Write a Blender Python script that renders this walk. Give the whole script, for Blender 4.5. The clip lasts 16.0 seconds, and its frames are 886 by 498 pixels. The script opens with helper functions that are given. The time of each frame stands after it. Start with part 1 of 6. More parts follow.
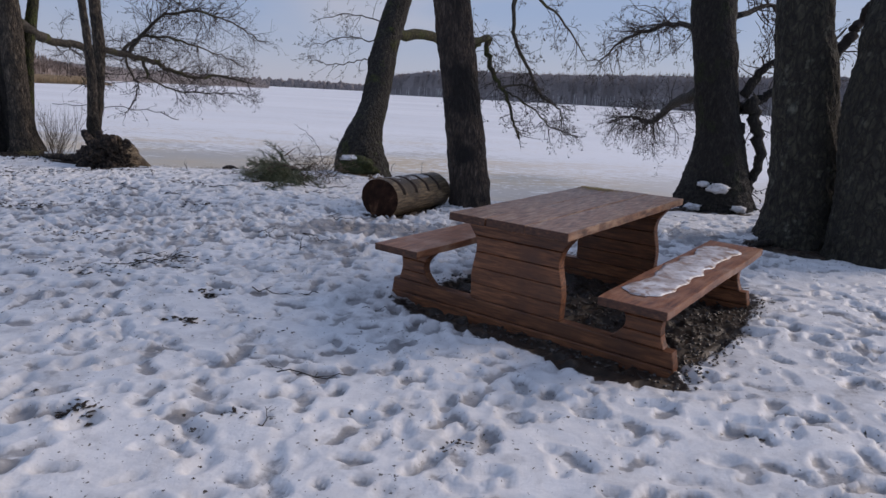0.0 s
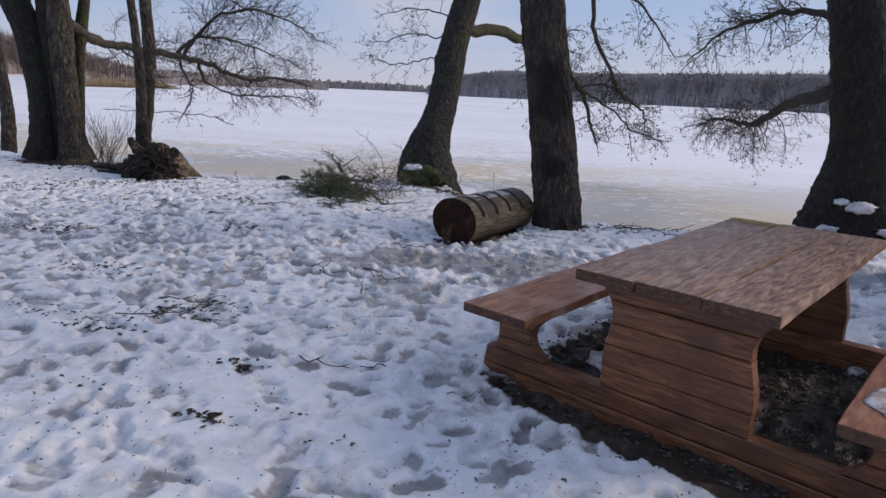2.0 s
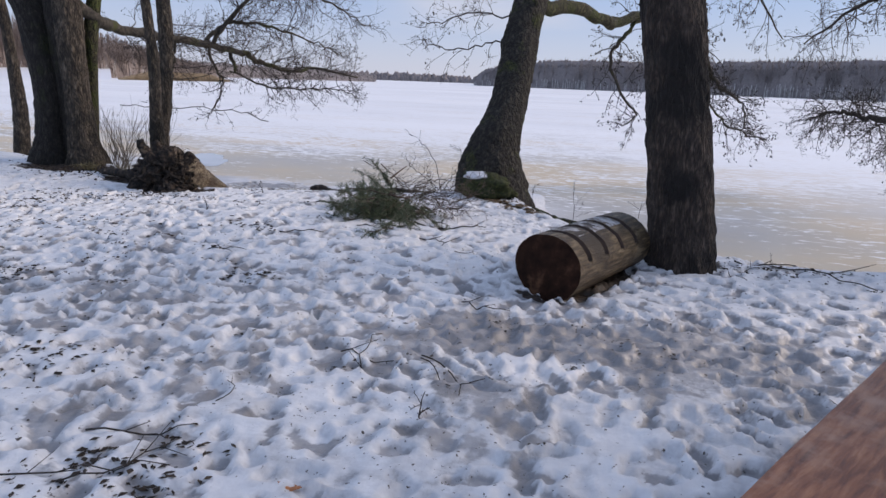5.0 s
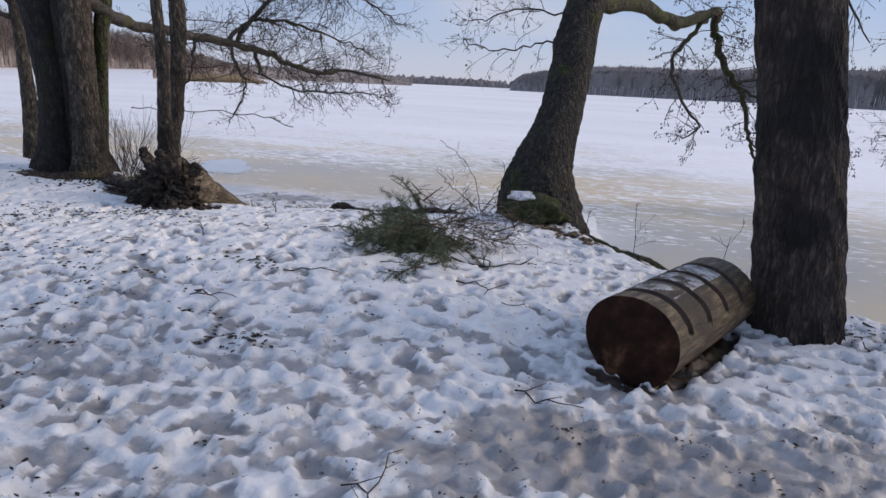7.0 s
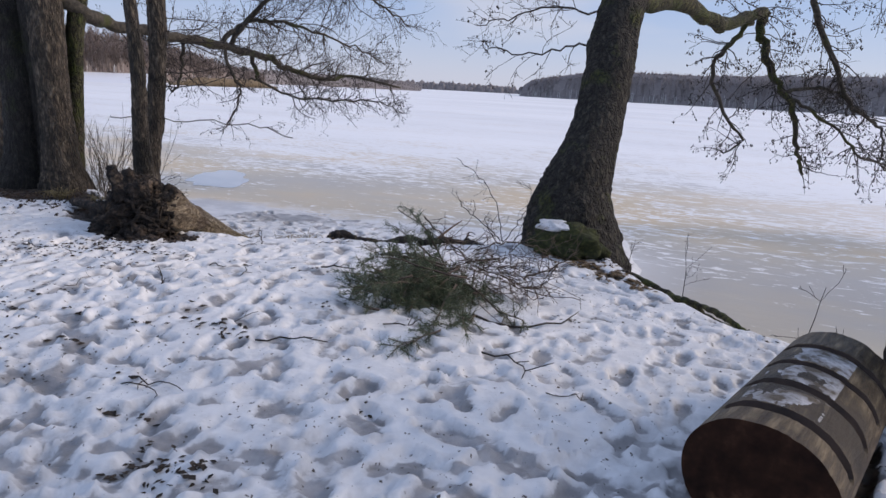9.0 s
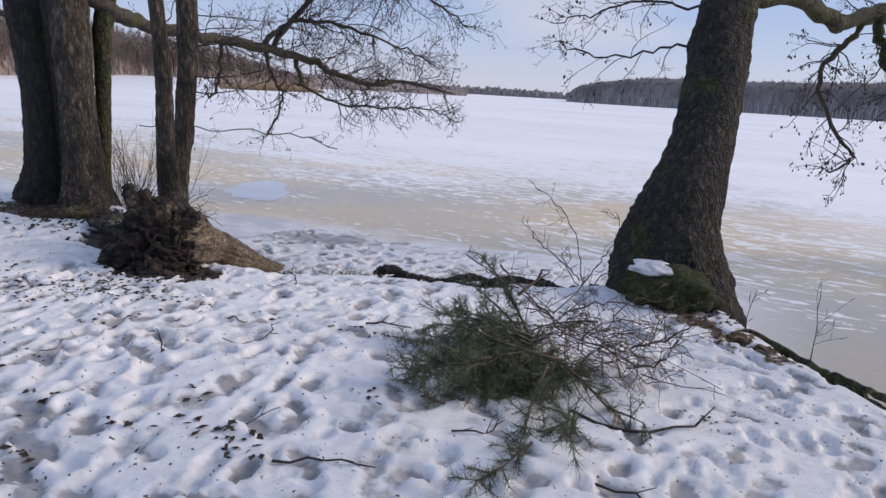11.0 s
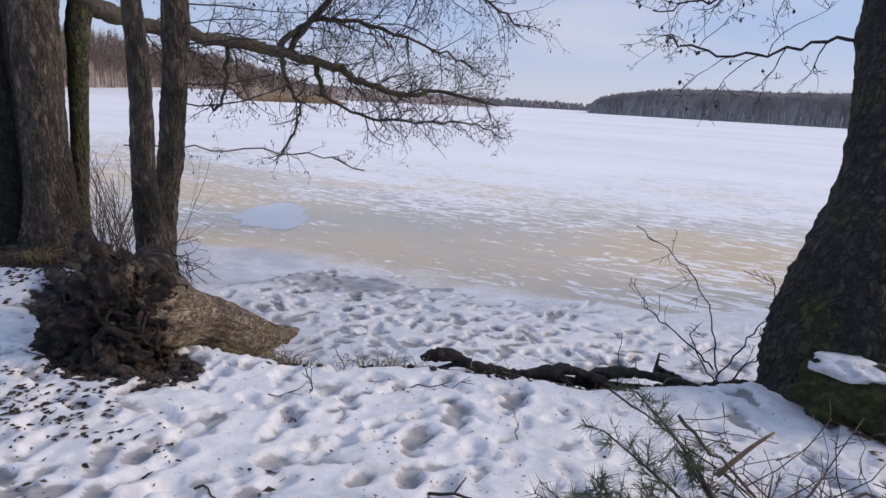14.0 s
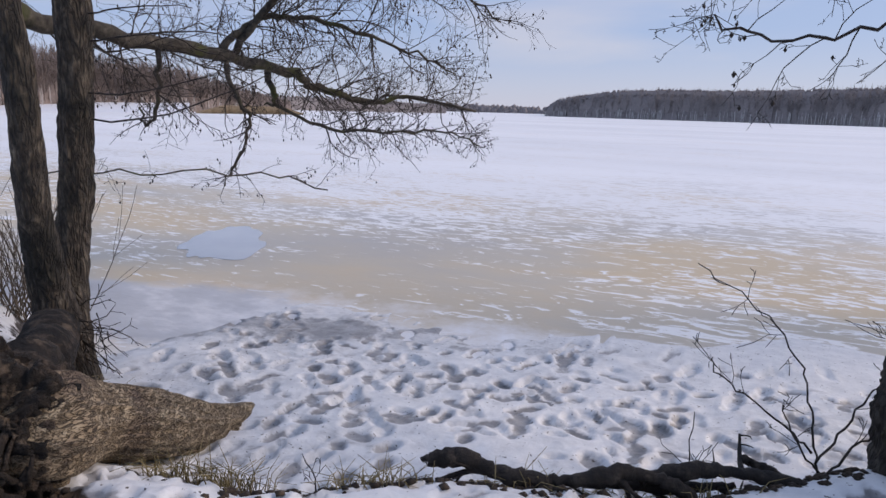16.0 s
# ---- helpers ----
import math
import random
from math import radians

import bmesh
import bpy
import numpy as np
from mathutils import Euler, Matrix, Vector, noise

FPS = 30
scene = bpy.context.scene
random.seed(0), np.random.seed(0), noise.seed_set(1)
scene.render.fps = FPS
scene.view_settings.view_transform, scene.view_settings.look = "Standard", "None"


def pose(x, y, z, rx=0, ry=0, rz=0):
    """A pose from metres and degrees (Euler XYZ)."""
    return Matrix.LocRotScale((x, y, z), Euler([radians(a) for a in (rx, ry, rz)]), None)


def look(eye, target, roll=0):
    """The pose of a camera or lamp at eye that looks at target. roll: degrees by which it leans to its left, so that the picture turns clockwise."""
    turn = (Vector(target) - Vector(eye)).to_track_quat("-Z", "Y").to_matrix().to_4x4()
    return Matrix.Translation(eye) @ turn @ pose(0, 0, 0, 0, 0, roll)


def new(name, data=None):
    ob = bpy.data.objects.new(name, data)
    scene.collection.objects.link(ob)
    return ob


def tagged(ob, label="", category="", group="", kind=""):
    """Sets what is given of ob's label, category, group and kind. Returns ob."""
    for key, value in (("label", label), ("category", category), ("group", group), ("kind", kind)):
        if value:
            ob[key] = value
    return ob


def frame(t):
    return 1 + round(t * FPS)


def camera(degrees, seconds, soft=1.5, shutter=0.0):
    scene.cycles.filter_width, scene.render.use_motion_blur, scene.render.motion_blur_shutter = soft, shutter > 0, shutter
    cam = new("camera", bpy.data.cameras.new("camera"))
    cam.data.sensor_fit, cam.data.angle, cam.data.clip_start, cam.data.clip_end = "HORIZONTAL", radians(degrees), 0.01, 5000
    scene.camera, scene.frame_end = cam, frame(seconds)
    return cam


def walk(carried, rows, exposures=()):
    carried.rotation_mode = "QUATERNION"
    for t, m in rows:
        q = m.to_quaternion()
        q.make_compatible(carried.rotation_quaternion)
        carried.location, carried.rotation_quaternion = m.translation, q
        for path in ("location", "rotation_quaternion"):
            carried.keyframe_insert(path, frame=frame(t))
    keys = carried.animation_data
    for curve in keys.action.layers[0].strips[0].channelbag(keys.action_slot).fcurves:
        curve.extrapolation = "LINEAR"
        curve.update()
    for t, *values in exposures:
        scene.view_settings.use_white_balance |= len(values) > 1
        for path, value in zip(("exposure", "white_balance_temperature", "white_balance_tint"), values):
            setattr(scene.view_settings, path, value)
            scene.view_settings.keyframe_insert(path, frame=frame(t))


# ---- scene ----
cam = camera(69.6, 16.0)
PATH = [
    (0, (1.03, 5.177, 1.544), (0.748, 7.1, 1.073), 3.0),
    (0.5, (0.91, 5.481, 1.557), (0.597, 7.398, 1.082), 3.2),
    (1, (0.82, 5.802, 1.567), (0.463, 7.71, 1.087), 3.1),
    (1.5, (0.657, 6.114, 1.577), (0.273, 8.017, 1.096), 3.0),
    (2, (0.503, 6.425, 1.548), (0.053, 8.314, 1.071), 2.5),
    (2.5, (0.391, 6.764, 1.522), (-0.095, 8.642, 1.036), 2.4),
    (3, (0.224, 7.064, 1.532), (-0.283, 8.935, 1.038), 2.3),
    (3.5, (0.103, 7.382, 1.536), (-0.449, 9.239, 1.041), 1.9),
    (4, (-0.002, 7.678, 1.542), (-0.566, 9.529, 1.037), 1.7),
    (4.2, (-0.066, 7.8, 1.542), (-0.634, 9.649, 1.035), 1.9),
    (6.3, (-0.545, 9.015, 1.516), (-1.177, 10.845, 1.013), 2.0),
    (6.5, (-0.591, 9.127, 1.531), (-1.243, 10.95, 1.028), 2.3),
    (7, (-0.74, 9.394, 1.534), (-1.418, 11.208, 1.034), 2.8),
    (7.5, (-0.864, 9.67, 1.528), (-1.555, 11.478, 1.026), 3.1),
    (8, (-0.927, 9.984, 1.561), (-1.623, 11.793, 1.067), 3.0),
    (8.5, (-1.08, 10.237, 1.536), (-1.778, 12.046, 1.045), 3.0),
    (9, (-1.24, 10.452, 1.567), (-1.944, 12.26, 1.081), 3.0),
    (9.5, (-1.369, 10.723, 1.576), (-2.115, 12.516, 1.096), 2.8),
    (9.7, (-1.436, 10.818, 1.57), (-2.194, 12.604, 1.087), 2.9),
    (11.8, (-2.157, 11.778, 1.597), (-3.022, 13.519, 1.126), 3.5),
    (12, (-2.221, 11.864, 1.584), (-3.094, 13.601, 1.116), 3.6),
    (12.5, (-2.377, 12.129, 1.588), (-3.264, 13.86, 1.123), 3.6),
    (13, (-2.58, 12.347, 1.57), (-3.472, 14.078, 1.111), 3.5),
    (13.5, (-2.769, 12.556, 1.575), (-3.657, 14.289, 1.12), 3.3),
    (14, (-2.962, 12.795, 1.566), (-3.847, 14.531, 1.117), 3.2),
    (14.5, (-3.204, 12.996, 1.558), (-4.085, 14.734, 1.109), 2.8),
    (15, (-3.373, 13.222, 1.574), (-4.246, 14.966, 1.133), 2.5),
    (15.5, (-3.49, 13.482, 1.577), (-4.33, 15.244, 1.142), 2.2),
    (16, (-3.639, 13.718, 1.553), (-4.425, 15.507, 1.128), 1.6),
]
EXPOSURES = [(0.0, -0.22, 6880, 18), (1.0, -0.18, 6880, 18), (2.0, 0.04, 6930, 18), (3.5, 0.29, 6950, 18), (7.0, 0.12, 6880, 16), (9.0, 0.20, 6880, 17), (12.5, 0.22, 6920, 18), (14.0, 0.22, 6920, 18), (15.0, 0.08, 6900, 18), (16.0, 0.15, 6900, 18.5)]
walk(cam, [(t, look(eye, target, roll)) for t, eye, target, roll in PATH], EXPOSURES)

# ---- world and sun ----
SUN_AZ, SUN_EL = radians(60), radians(28)
world = bpy.data.worlds.new("world")
scene.world = world
world.use_nodes = True
wn, wl = world.node_tree.nodes, world.node_tree.links
wn.clear()
sky = wn.new("ShaderNodeTexSky")
sky.sky_type, sky.sun_disc = "NISHITA", False
sky.sun_elevation, sky.sun_rotation = SUN_EL, SUN_AZ
sky.air_density, sky.dust_density, sky.ozone_density = 1.0, 0.4, 2.0
wco = wn.new("ShaderNodeTexCoord")
wmap = wn.new("ShaderNodeMapping")
wmap.inputs["Scale"].default_value = (1.2, 1.2, 5.0)
wnoise = wn.new("ShaderNodeTexNoise")
wnoise.inputs["Scale"].default_value, wnoise.inputs["Detail"].default_value = 1.6, 6.0
wramp = wn.new("ShaderNodeValToRGB")
wramp.color_ramp.elements[0].position, wramp.color_ramp.elements[0].color = 0.50, (0.0, 0.0, 0.0, 1)
wramp.color_ramp.elements[1].position, wramp.color_ramp.elements[1].color = 0.84, (1.0, 1.0, 1.0, 1)
wtint = wn.new("ShaderNodeMix")
wtint.data_type = "RGBA"
wtint.inputs["A"].default_value = (3.55, 4.98, 7.7, 1)
wtint.inputs["B"].default_value = (6.2, 6.5, 7.5, 1)
wmix = wn.new("ShaderNodeMix")
wmix.data_type = "RGBA"
wmix.inputs["Factor"].default_value = 0.82
wbg = wn.new("ShaderNodeBackground")
wbg.inputs["Strength"].default_value = 0.094
wout = wn.new("ShaderNodeOutputWorld")
wl.new(wco.outputs["Generated"], wmap.inputs["Vector"])
wl.new(wmap.outputs["Vector"], wnoise.inputs["Vector"])
wl.new(wnoise.outputs["Fac"], wramp.inputs["Fac"])
wsep = wn.new("ShaderNodeSeparateXYZ")
wl.new(wco.outputs["Generated"], wsep.inputs["Vector"])
whaze = wn.new("ShaderNodeMapRange")
whaze.inputs["From Min"].default_value, whaze.inputs["From Max"].default_value = -0.02, 0.12
whaze.inputs["To Min"].default_value, whaze.inputs["To Max"].default_value = 0.70, 0.0
wl.new(wsep.outputs["Z"], whaze.inputs["Value"])
wmax = wn.new("ShaderNodeMath")
wmax.operation = "MAXIMUM"
wl.new(wramp.outputs["Color"], wmax.inputs[0])
wl.new(whaze.outputs["Result"], wmax.inputs[1])
wl.new(wmax.outputs["Value"], wtint.inputs["Factor"])
wl.new(wtint.outputs["Result"], wmix.inputs["B"])
wl.new(sky.outputs["Color"], wmix.inputs["A"])
wl.new(wmix.outputs["Result"], wbg.inputs["Color"])
wl.new(wbg.outputs["Background"], wout.inputs["Surface"])

sun = new("sun", bpy.data.lights.new("sun", "SUN"))
sun.data.energy, sun.data.angle, sun.data.color = 2.2, radians(22), (1.0, 0.90, 0.78)
sun.matrix_world = look((math.sin(SUN_AZ) * math.cos(SUN_EL) * 50, math.cos(SUN_AZ) * math.cos(SUN_EL) * 50, math.sin(SUN_EL) * 50), (0, 0, 0))


# ---- materials ----
def node_mat(name):
    m = bpy.data.materials.new(name)
    m.use_nodes = True
    return m, m.node_tree.nodes, m.node_tree.links, m.node_tree.nodes["Principled BSDF"]


def ramp_node(nodes, stops):
    r = nodes.new("ShaderNodeValToRGB")
    el = r.color_ramp.elements
    while len(el) < len(stops):
        el.new(0.5)
    for e, (p, c) in zip(el, stops):
        e.position = p
        e.color = (*c, 1) if len(c) == 3 else c
    return r


def noise_node(nodes, links, scale, detail=6.0, stretch=(1, 1, 1), rough=0.55, distort=0.0):
    co = nodes.new("ShaderNodeTexCoord")
    mp = nodes.new("ShaderNodeMapping")
    mp.inputs["Scale"].default_value = stretch
    n = nodes.new("ShaderNodeTexNoise")
    n.inputs["Scale"].default_value, n.inputs["Detail"].default_value = scale, detail
    n.inputs["Roughness"].default_value, n.inputs["Distortion"].default_value = rough, distort
    links.new(co.outputs["Object"], mp.inputs["Vector"])
    links.new(mp.outputs["Vector"], n.inputs["Vector"])
    return n


def mix_node(nodes, links, fac, a, b, blend="MIX"):
    m = nodes.new("ShaderNodeMix")
    m.data_type, m.blend_type = "RGBA", blend
    for sock, val in (("Factor", fac), ("A", a), ("B", b)):
        if isinstance(val, bpy.types.NodeSocket):
            links.new(val, m.inputs[sock])
        elif sock == "Factor":
            m.inputs[sock].default_value = val
        else:
            m.inputs[sock].default_value = (*val, 1)
    return m.outputs["Result"]


def surface(name, stops, scale, stretch=(1, 1, 1), rough=0.8, bump=0.5, bump_scale=None, dist=0.01, stain=None, stain_scale=1.5, stain_range=(0.5, 0.65), distort=0.0, spec=0.5, random_tone=0.0, crack=0.0, crack_stretch=(1, 1, 0.28), crack_dark=(0.010, 0.008, 0.007), crack_width=0.16, stain_stretch=(1, 1, 1)):
    """Grain from one noise, large stains from a second, relief from a third."""
    m, nd, ln, bsdf = node_mat(name)
    n1 = noise_node(nd, ln, scale, 8, stretch, 0.6, distort)
    r1 = ramp_node(nd, stops)
    ln.new(n1.outputs["Fac"], r1.inputs["Fac"])
    col = r1.outputs["Color"]
    if stain:
        n2 = noise_node(nd, ln, stain_scale, 5, stain_stretch)
        r2 = ramp_node(nd, [(stain_range[0], (0, 0, 0)), (stain_range[1], (1, 1, 1))])
        ln.new(n2.outputs["Fac"], r2.inputs["Fac"])
        col = mix_node(nd, ln, r2.outputs["Color"], col, stain)
    if random_tone:
        info = nd.new("ShaderNodeObjectInfo")
        hsv = nd.new("ShaderNodeHueSaturation")
        mr = nd.new("ShaderNodeMapRange")
        mr.inputs["To Min"].default_value, mr.inputs["To Max"].default_value = 1 - random_tone, 1 + random_tone
        ln.new(info.outputs["Random"], mr.inputs["Value"])
        ln.new(mr.outputs["Result"], hsv.inputs["Value"])
        ln.new(col, hsv.inputs["Color"])
        col = hsv.outputs["Color"]
    plates = None
    if crack:
        vn = noise_node(nd, ln, crack * 0.55, 3, crack_stretch)
        vm = nd.new("ShaderNodeMapping")
        vm.inputs["Scale"].default_value = crack_stretch
        vc = nd.new("ShaderNodeTexCoord")
        va = nd.new("ShaderNodeVectorMath")
        va.operation = "MULTIPLY_ADD"
        va.inputs[1].default_value = (0.22, 0.22, 0.22)
        vo = nd.new("ShaderNodeTexVoronoi")
        vo.feature = "DISTANCE_TO_EDGE"
        vo.inputs["Scale"].default_value = crack
        ln.new(vc.outputs["Object"], vm.inputs["Vector"])
        ln.new(vn.outputs["Color"], va.inputs[0])
        ln.new(vm.outputs["Vector"], va.inputs[2])
        ln.new(va.outputs["Vector"], vo.inputs["Vector"])
        plates = ramp_node(nd, [(0.0, (0.25, 0.25, 0.25)), (crack_width, (1, 1, 1))])
        ln.new(vo.outputs["Distance"], plates.inputs["Fac"])
        col = mix_node(nd, ln, plates.outputs["Color"], crack_dark, col)
    ln.new(col, bsdf.inputs["Base Color"])
    bsdf.inputs["Roughness"].default_value = rough
    bsdf.inputs["Specular IOR Level"].default_value = spec
    n3 = noise_node(nd, ln, bump_scale or scale, 8, stretch, 0.65, distort)
    b = nd.new("ShaderNodeBump")
    b.inputs["Strength"].default_value, b.inputs["Distance"].default_value = bump, dist
    if plates:
        hm = nd.new("ShaderNodeMath")
        hm.operation = "MULTIPLY_ADD"
        hm.inputs[1].default_value = 0.5
        ln.new(n3.outputs["Fac"], hm.inputs[0])
        ln.new(plates.outputs["Color"], hm.inputs[2])
        ln.new(hm.outputs["Value"], b.inputs["Height"])
    else:
        ln.new(n3.outputs["Fac"], b.inputs["Height"])
    ln.new(b.outputs["Normal"], bsdf.inputs["Normal"])
    return m


BARK_DARK = surface("bark_dark", [(0.3, (0.012, 0.010, 0.009)), (0.52, (0.036, 0.031, 0.026)), (0.75, (0.080, 0.070, 0.056))], 20, (1, 1, 0.5), 0.9, 1.0, 40, 0.02, (0.034, 0.040, 0.014), 2.6, (0.55, 0.68), crack=24, crack_stretch=(1, 1, 0.30), crack_width=0.25)
BARK_OLD = surface("bark_old_lichen", [(0.3, (0.014, 0.012, 0.009)), (0.52, (0.040, 0.036, 0.025)), (0.75, (0.085, 0.078, 0.052))], 14, (1, 1, 0.6), 0.9, 1.0, 30, 0.02, (0.13, 0.13, 0.10), 5.0, (0.60, 0.70), crack=14, crack_stretch=(1, 1, 0.45), crack_width=0.18)
BARK_BROWN = surface("bark_brown", [(0.3, (0.030, 0.021, 0.016)), (0.5, (0.085, 0.060, 0.046)), (0.72, (0.19, 0.145, 0.115))], 18, (1, 1, 0.4), 0.9, 1.0, 36, 0.03, (0.018, 0.014, 0.012), 1.6, (0.46, 0.56), crack=22, crack_stretch=(1, 1, 0.2), crack_width=0.34)
BARK_GREY = surface("bark_grey", [(0.3, (0.032, 0.024, 0.018)), (0.5, (0.125, 0.096, 0.068)), (0.75, (0.31, 0.25, 0.18))], 22, (1, 1, 0.4), 0.9, 1.0, 40, 0.03, (0.030, 0.026, 0.018), 2.2, (0.5, 0.64), crack=20, crack_stretch=(1, 1, 0.26), crack_width=0.34)
BARK_LEAN = surface("bark_dark_mossy", [(0.3, (0.014, 0.012, 0.010)), (0.52, (0.042, 0.037, 0.029)), (0.75, (0.10, 0.088, 0.066))], 18, (1, 1, 0.5), 0.95, 1.0, 36, 0.03, (0.058, 0.064, 0.018), 3.2, (0.54, 0.66), crack=16, crack_stretch=(1, 1, 0.35), crack_width=0.22)
BARK_MOSS = surface("bark_moss", [(0.3, (0.02, 0.018, 0.012)), (0.5, (0.065, 0.060, 0.032)), (0.7, (0.13, 0.13, 0.05))], 22, (1, 1, 0.5), 0.95, 1.0, 40, 0.02, (0.07, 0.085, 0.02), 3.5, (0.48, 0.62), crack=20, crack_stretch=(1, 1, 0.4))
TWIG = surface("twig", [(0.3, (0.018, 0.014, 0.012)), (0.7, (0.06, 0.047, 0.04))], 20, rough=0.85, bump=0.2)
LIMB = surface("limb_bark", [(0.3, (0.02, 0.017, 0.014)), (0.55, (0.07, 0.06, 0.047)), (0.75, (0.15, 0.13, 0.10))], 16, (1, 1, 1), 0.9, 0.8, 22, 0.012, (0.06, 0.065, 0.02), 2.5, (0.52, 0.66))
ROOT_BARK = surface("root_bark", [(0.3, (0.009, 0.007, 0.006)), (0.52, (0.026, 0.019, 0.015)), (0.75, (0.085, 0.064, 0.048))], 18, (1, 1, 1), 0.85, 1.0, 30, 0.02)
ROOT_EARTH = surface("root_earth", [(0.36, (0.007, 0.005, 0.004)), (0.52, (0.026, 0.018, 0.013)), (0.66, (0.10, 0.070, 0.050))], 13, (1, 1, 1), 0.95, 1.0, 34, 0.05, (0.20, 0.145, 0.10), 6.0, (0.60, 0.68))
FALLEN_BARK = surface("fallen_bark", [(0.32, (0.13, 0.092, 0.056)), (0.5, (0.33, 0.25, 0.16)), (0.72, (0.54, 0.44, 0.30))], 24, (1, 0.5, 1), 0.85, 1.0, 44, 0.025, (0.17, 0.12, 0.085), 2.2, (0.54, 0.66), crack=34, crack_stretch=(1, 0.36, 1), crack_dark=(0.045, 0.031, 0.021), crack_width=0.15)
TABLE_TOP = surface("table_top_wood", [(0.32, (0.040, 0.016, 0.009)), (0.48, (0.17, 0.072, 0.036)), (0.68, (0.40, 0.22, 0.125))], 9, (5.0, 0.8, 3), 0.40, 0.6, 16, 0.005, (0.42, 0.29, 0.19), 16.0, (0.48, 0.74), 0.3, 0.5, 0.12, stain_stretch=(3.4, 0.6, 1))
SEAT_TOP = surface("seat_wood", [(0.3, (0.090, 0.029, 0.013)), (0.5, (0.255, 0.095, 0.043)), (0.72, (0.43, 0.20, 0.10))], 8, (4.5, 0.6, 3), 0.38, 0.5, 16, 0.005, (0.40, 0.23, 0.15), 6.0, (0.52, 0.72), 0.4, 0.5, 0.10)
TABLE_SIDE = surface("table_side_wood", [(0.3, (0.050, 0.017, 0.007)), (0.5, (0.165, 0.060, 0.024)), (0.7, (0.31, 0.125, 0.052))], 9, (0.6, 4, 6), 0.5, 0.45, 16, 0.005, (0.085, 0.034, 0.018), 2.8, (0.52, 0.70), 0.5, 0.5, 0.14)
BOARD_END = surface("board_end_grain", [(0.3, (0.030, 0.011, 0.006)), (0.55, (0.085, 0.032, 0.016)), (0.75, (0.19, 0.080, 0.040))], 30, (1, 1, 2), 0.6, 0.6, 40, 0.004)
LOG_SIDE = surface("log_side_wood", [(0.3, (0.026, 0.017, 0.010)), (0.5, (0.105, 0.073, 0.042)), (0.72, (0.30, 0.225, 0.135))], 7, (5, 0.7, 5), 0.55, 0.8, 14, 0.012, (0.040, 0.029, 0.020), 2.6, (0.47, 0.62), spec=0.35)
FROST = surface("thin_frost", [(0.36, (0.15, 0.125, 0.10)), (0.5, (0.42, 0.41, 0.41)), (0.66, (0.66, 0.66, 0.68))], 22, rough=0.6, bump=0.8, bump_scale=40, dist=0.01, stain=(0.10, 0.075, 0.05), stain_scale=11, stain_range=(0.50, 0.60))
SEED = surface("bird_seed", [(0.3, (0.28, 0.19, 0.06)), (0.7, (0.55, 0.42, 0.17))], 90, rough=0.7, bump=0.2)
LOG_END = surface("log_end_grain", [(0.3, (0.010, 0.005, 0.0035)), (0.55, (0.034, 0.015, 0.009)), (0.75, (0.085, 0.040, 0.024))], 9, (1, 1, 1), 0.9, 0.6, 18, 0.008, (0.17, 0.085, 0.048), 3.5, (0.60, 0.72), spec=0.15)
SLOT_WOOD = surface("slot_wood", [(0.3, (0.02, 0.012, 0.008)), (0.7, (0.06, 0.035, 0.025))], 12)
MOSS = surface("moss", [(0.3, (0.012, 0.015, 0.006)), (0.55, (0.04, 0.047, 0.014)), (0.75, (0.10, 0.105, 0.03))], 26, (1, 1, 1), 1.0, 1.0, 60, 0.02)
GRAVEL = surface("gravel", [(0.3, (0.016, 0.013, 0.011)), (0.55, (0.060, 0.050, 0.042)), (0.75, (0.22, 0.20, 0.18))], 8, rough=0.55, bump=0.4, random_tone=0.0)
LITTER = surface("leaf_litter", [(0.3, (0.012, 0.009, 0.007)), (0.55, (0.038, 0.026, 0.018)), (0.75, (0.11, 0.072, 0.042))], 11, rough=0.9, bump=0.6)
DEAD_LEAF = surface("dead_leaf", [(0.3, (0.06, 0.038, 0.02)), (0.55, (0.17, 0.115, 0.062)), (0.75, (0.33, 0.24, 0.14))], 14, rough=0.85, bump=0.4)
DRY_GRASS = surface("dry_grass", [(0.3, (0.12, 0.09, 0.04)), (0.7, (0.34, 0.27, 0.13))], 14, rough=0.9, bump=0.2)
NEEDLES = surface("pine_needles", [(0.3, (0.042, 0.060, 0.032)), (0.55, (0.090, 0.115, 0.058)), (0.75, (0.18, 0.19, 0.10))], 16, rough=0.6, bump=0.1)
PINE_TWIG = surface("pine_twig", [(0.3, (0.05, 0.034, 0.025)), (0.7, (0.16, 0.115, 0.085))], 16, rough=0.85, bump=0.3)
SNOW_CLEAN = surface("clean_snow", [(0.3, (0.70, 0.72, 0.77)), (0.7, (0.84, 0.85, 0.88))], 12, rough=0.6, bump=0.5, bump_scale=40, dist=0.01)
ICY_SNOW = surface("icy_snow", [(0.38, (0.36, 0.30, 0.28)), (0.5, (0.58, 0.54, 0.54)), (0.66, (0.78, 0.77, 0.78))], 9, rough=0.35, bump=0.5, bump_scale=25, dist=0.01, stain=(0.33, 0.22, 0.17), stain_scale=16, stain_range=(0.52, 0.62))
OLD_SNOW = surface("old_snow", [(0.32, (0.50, 0.49, 0.50)), (0.5, (0.72, 0.72, 0.74)), (0.7, (0.84, 0.84, 0.86))], 14, rough=0.55, bump=0.9, bump_scale=30, dist=0.02, stain=(0.14, 0.11, 0.08), stain_scale=30, stain_range=(0.64, 0.70))
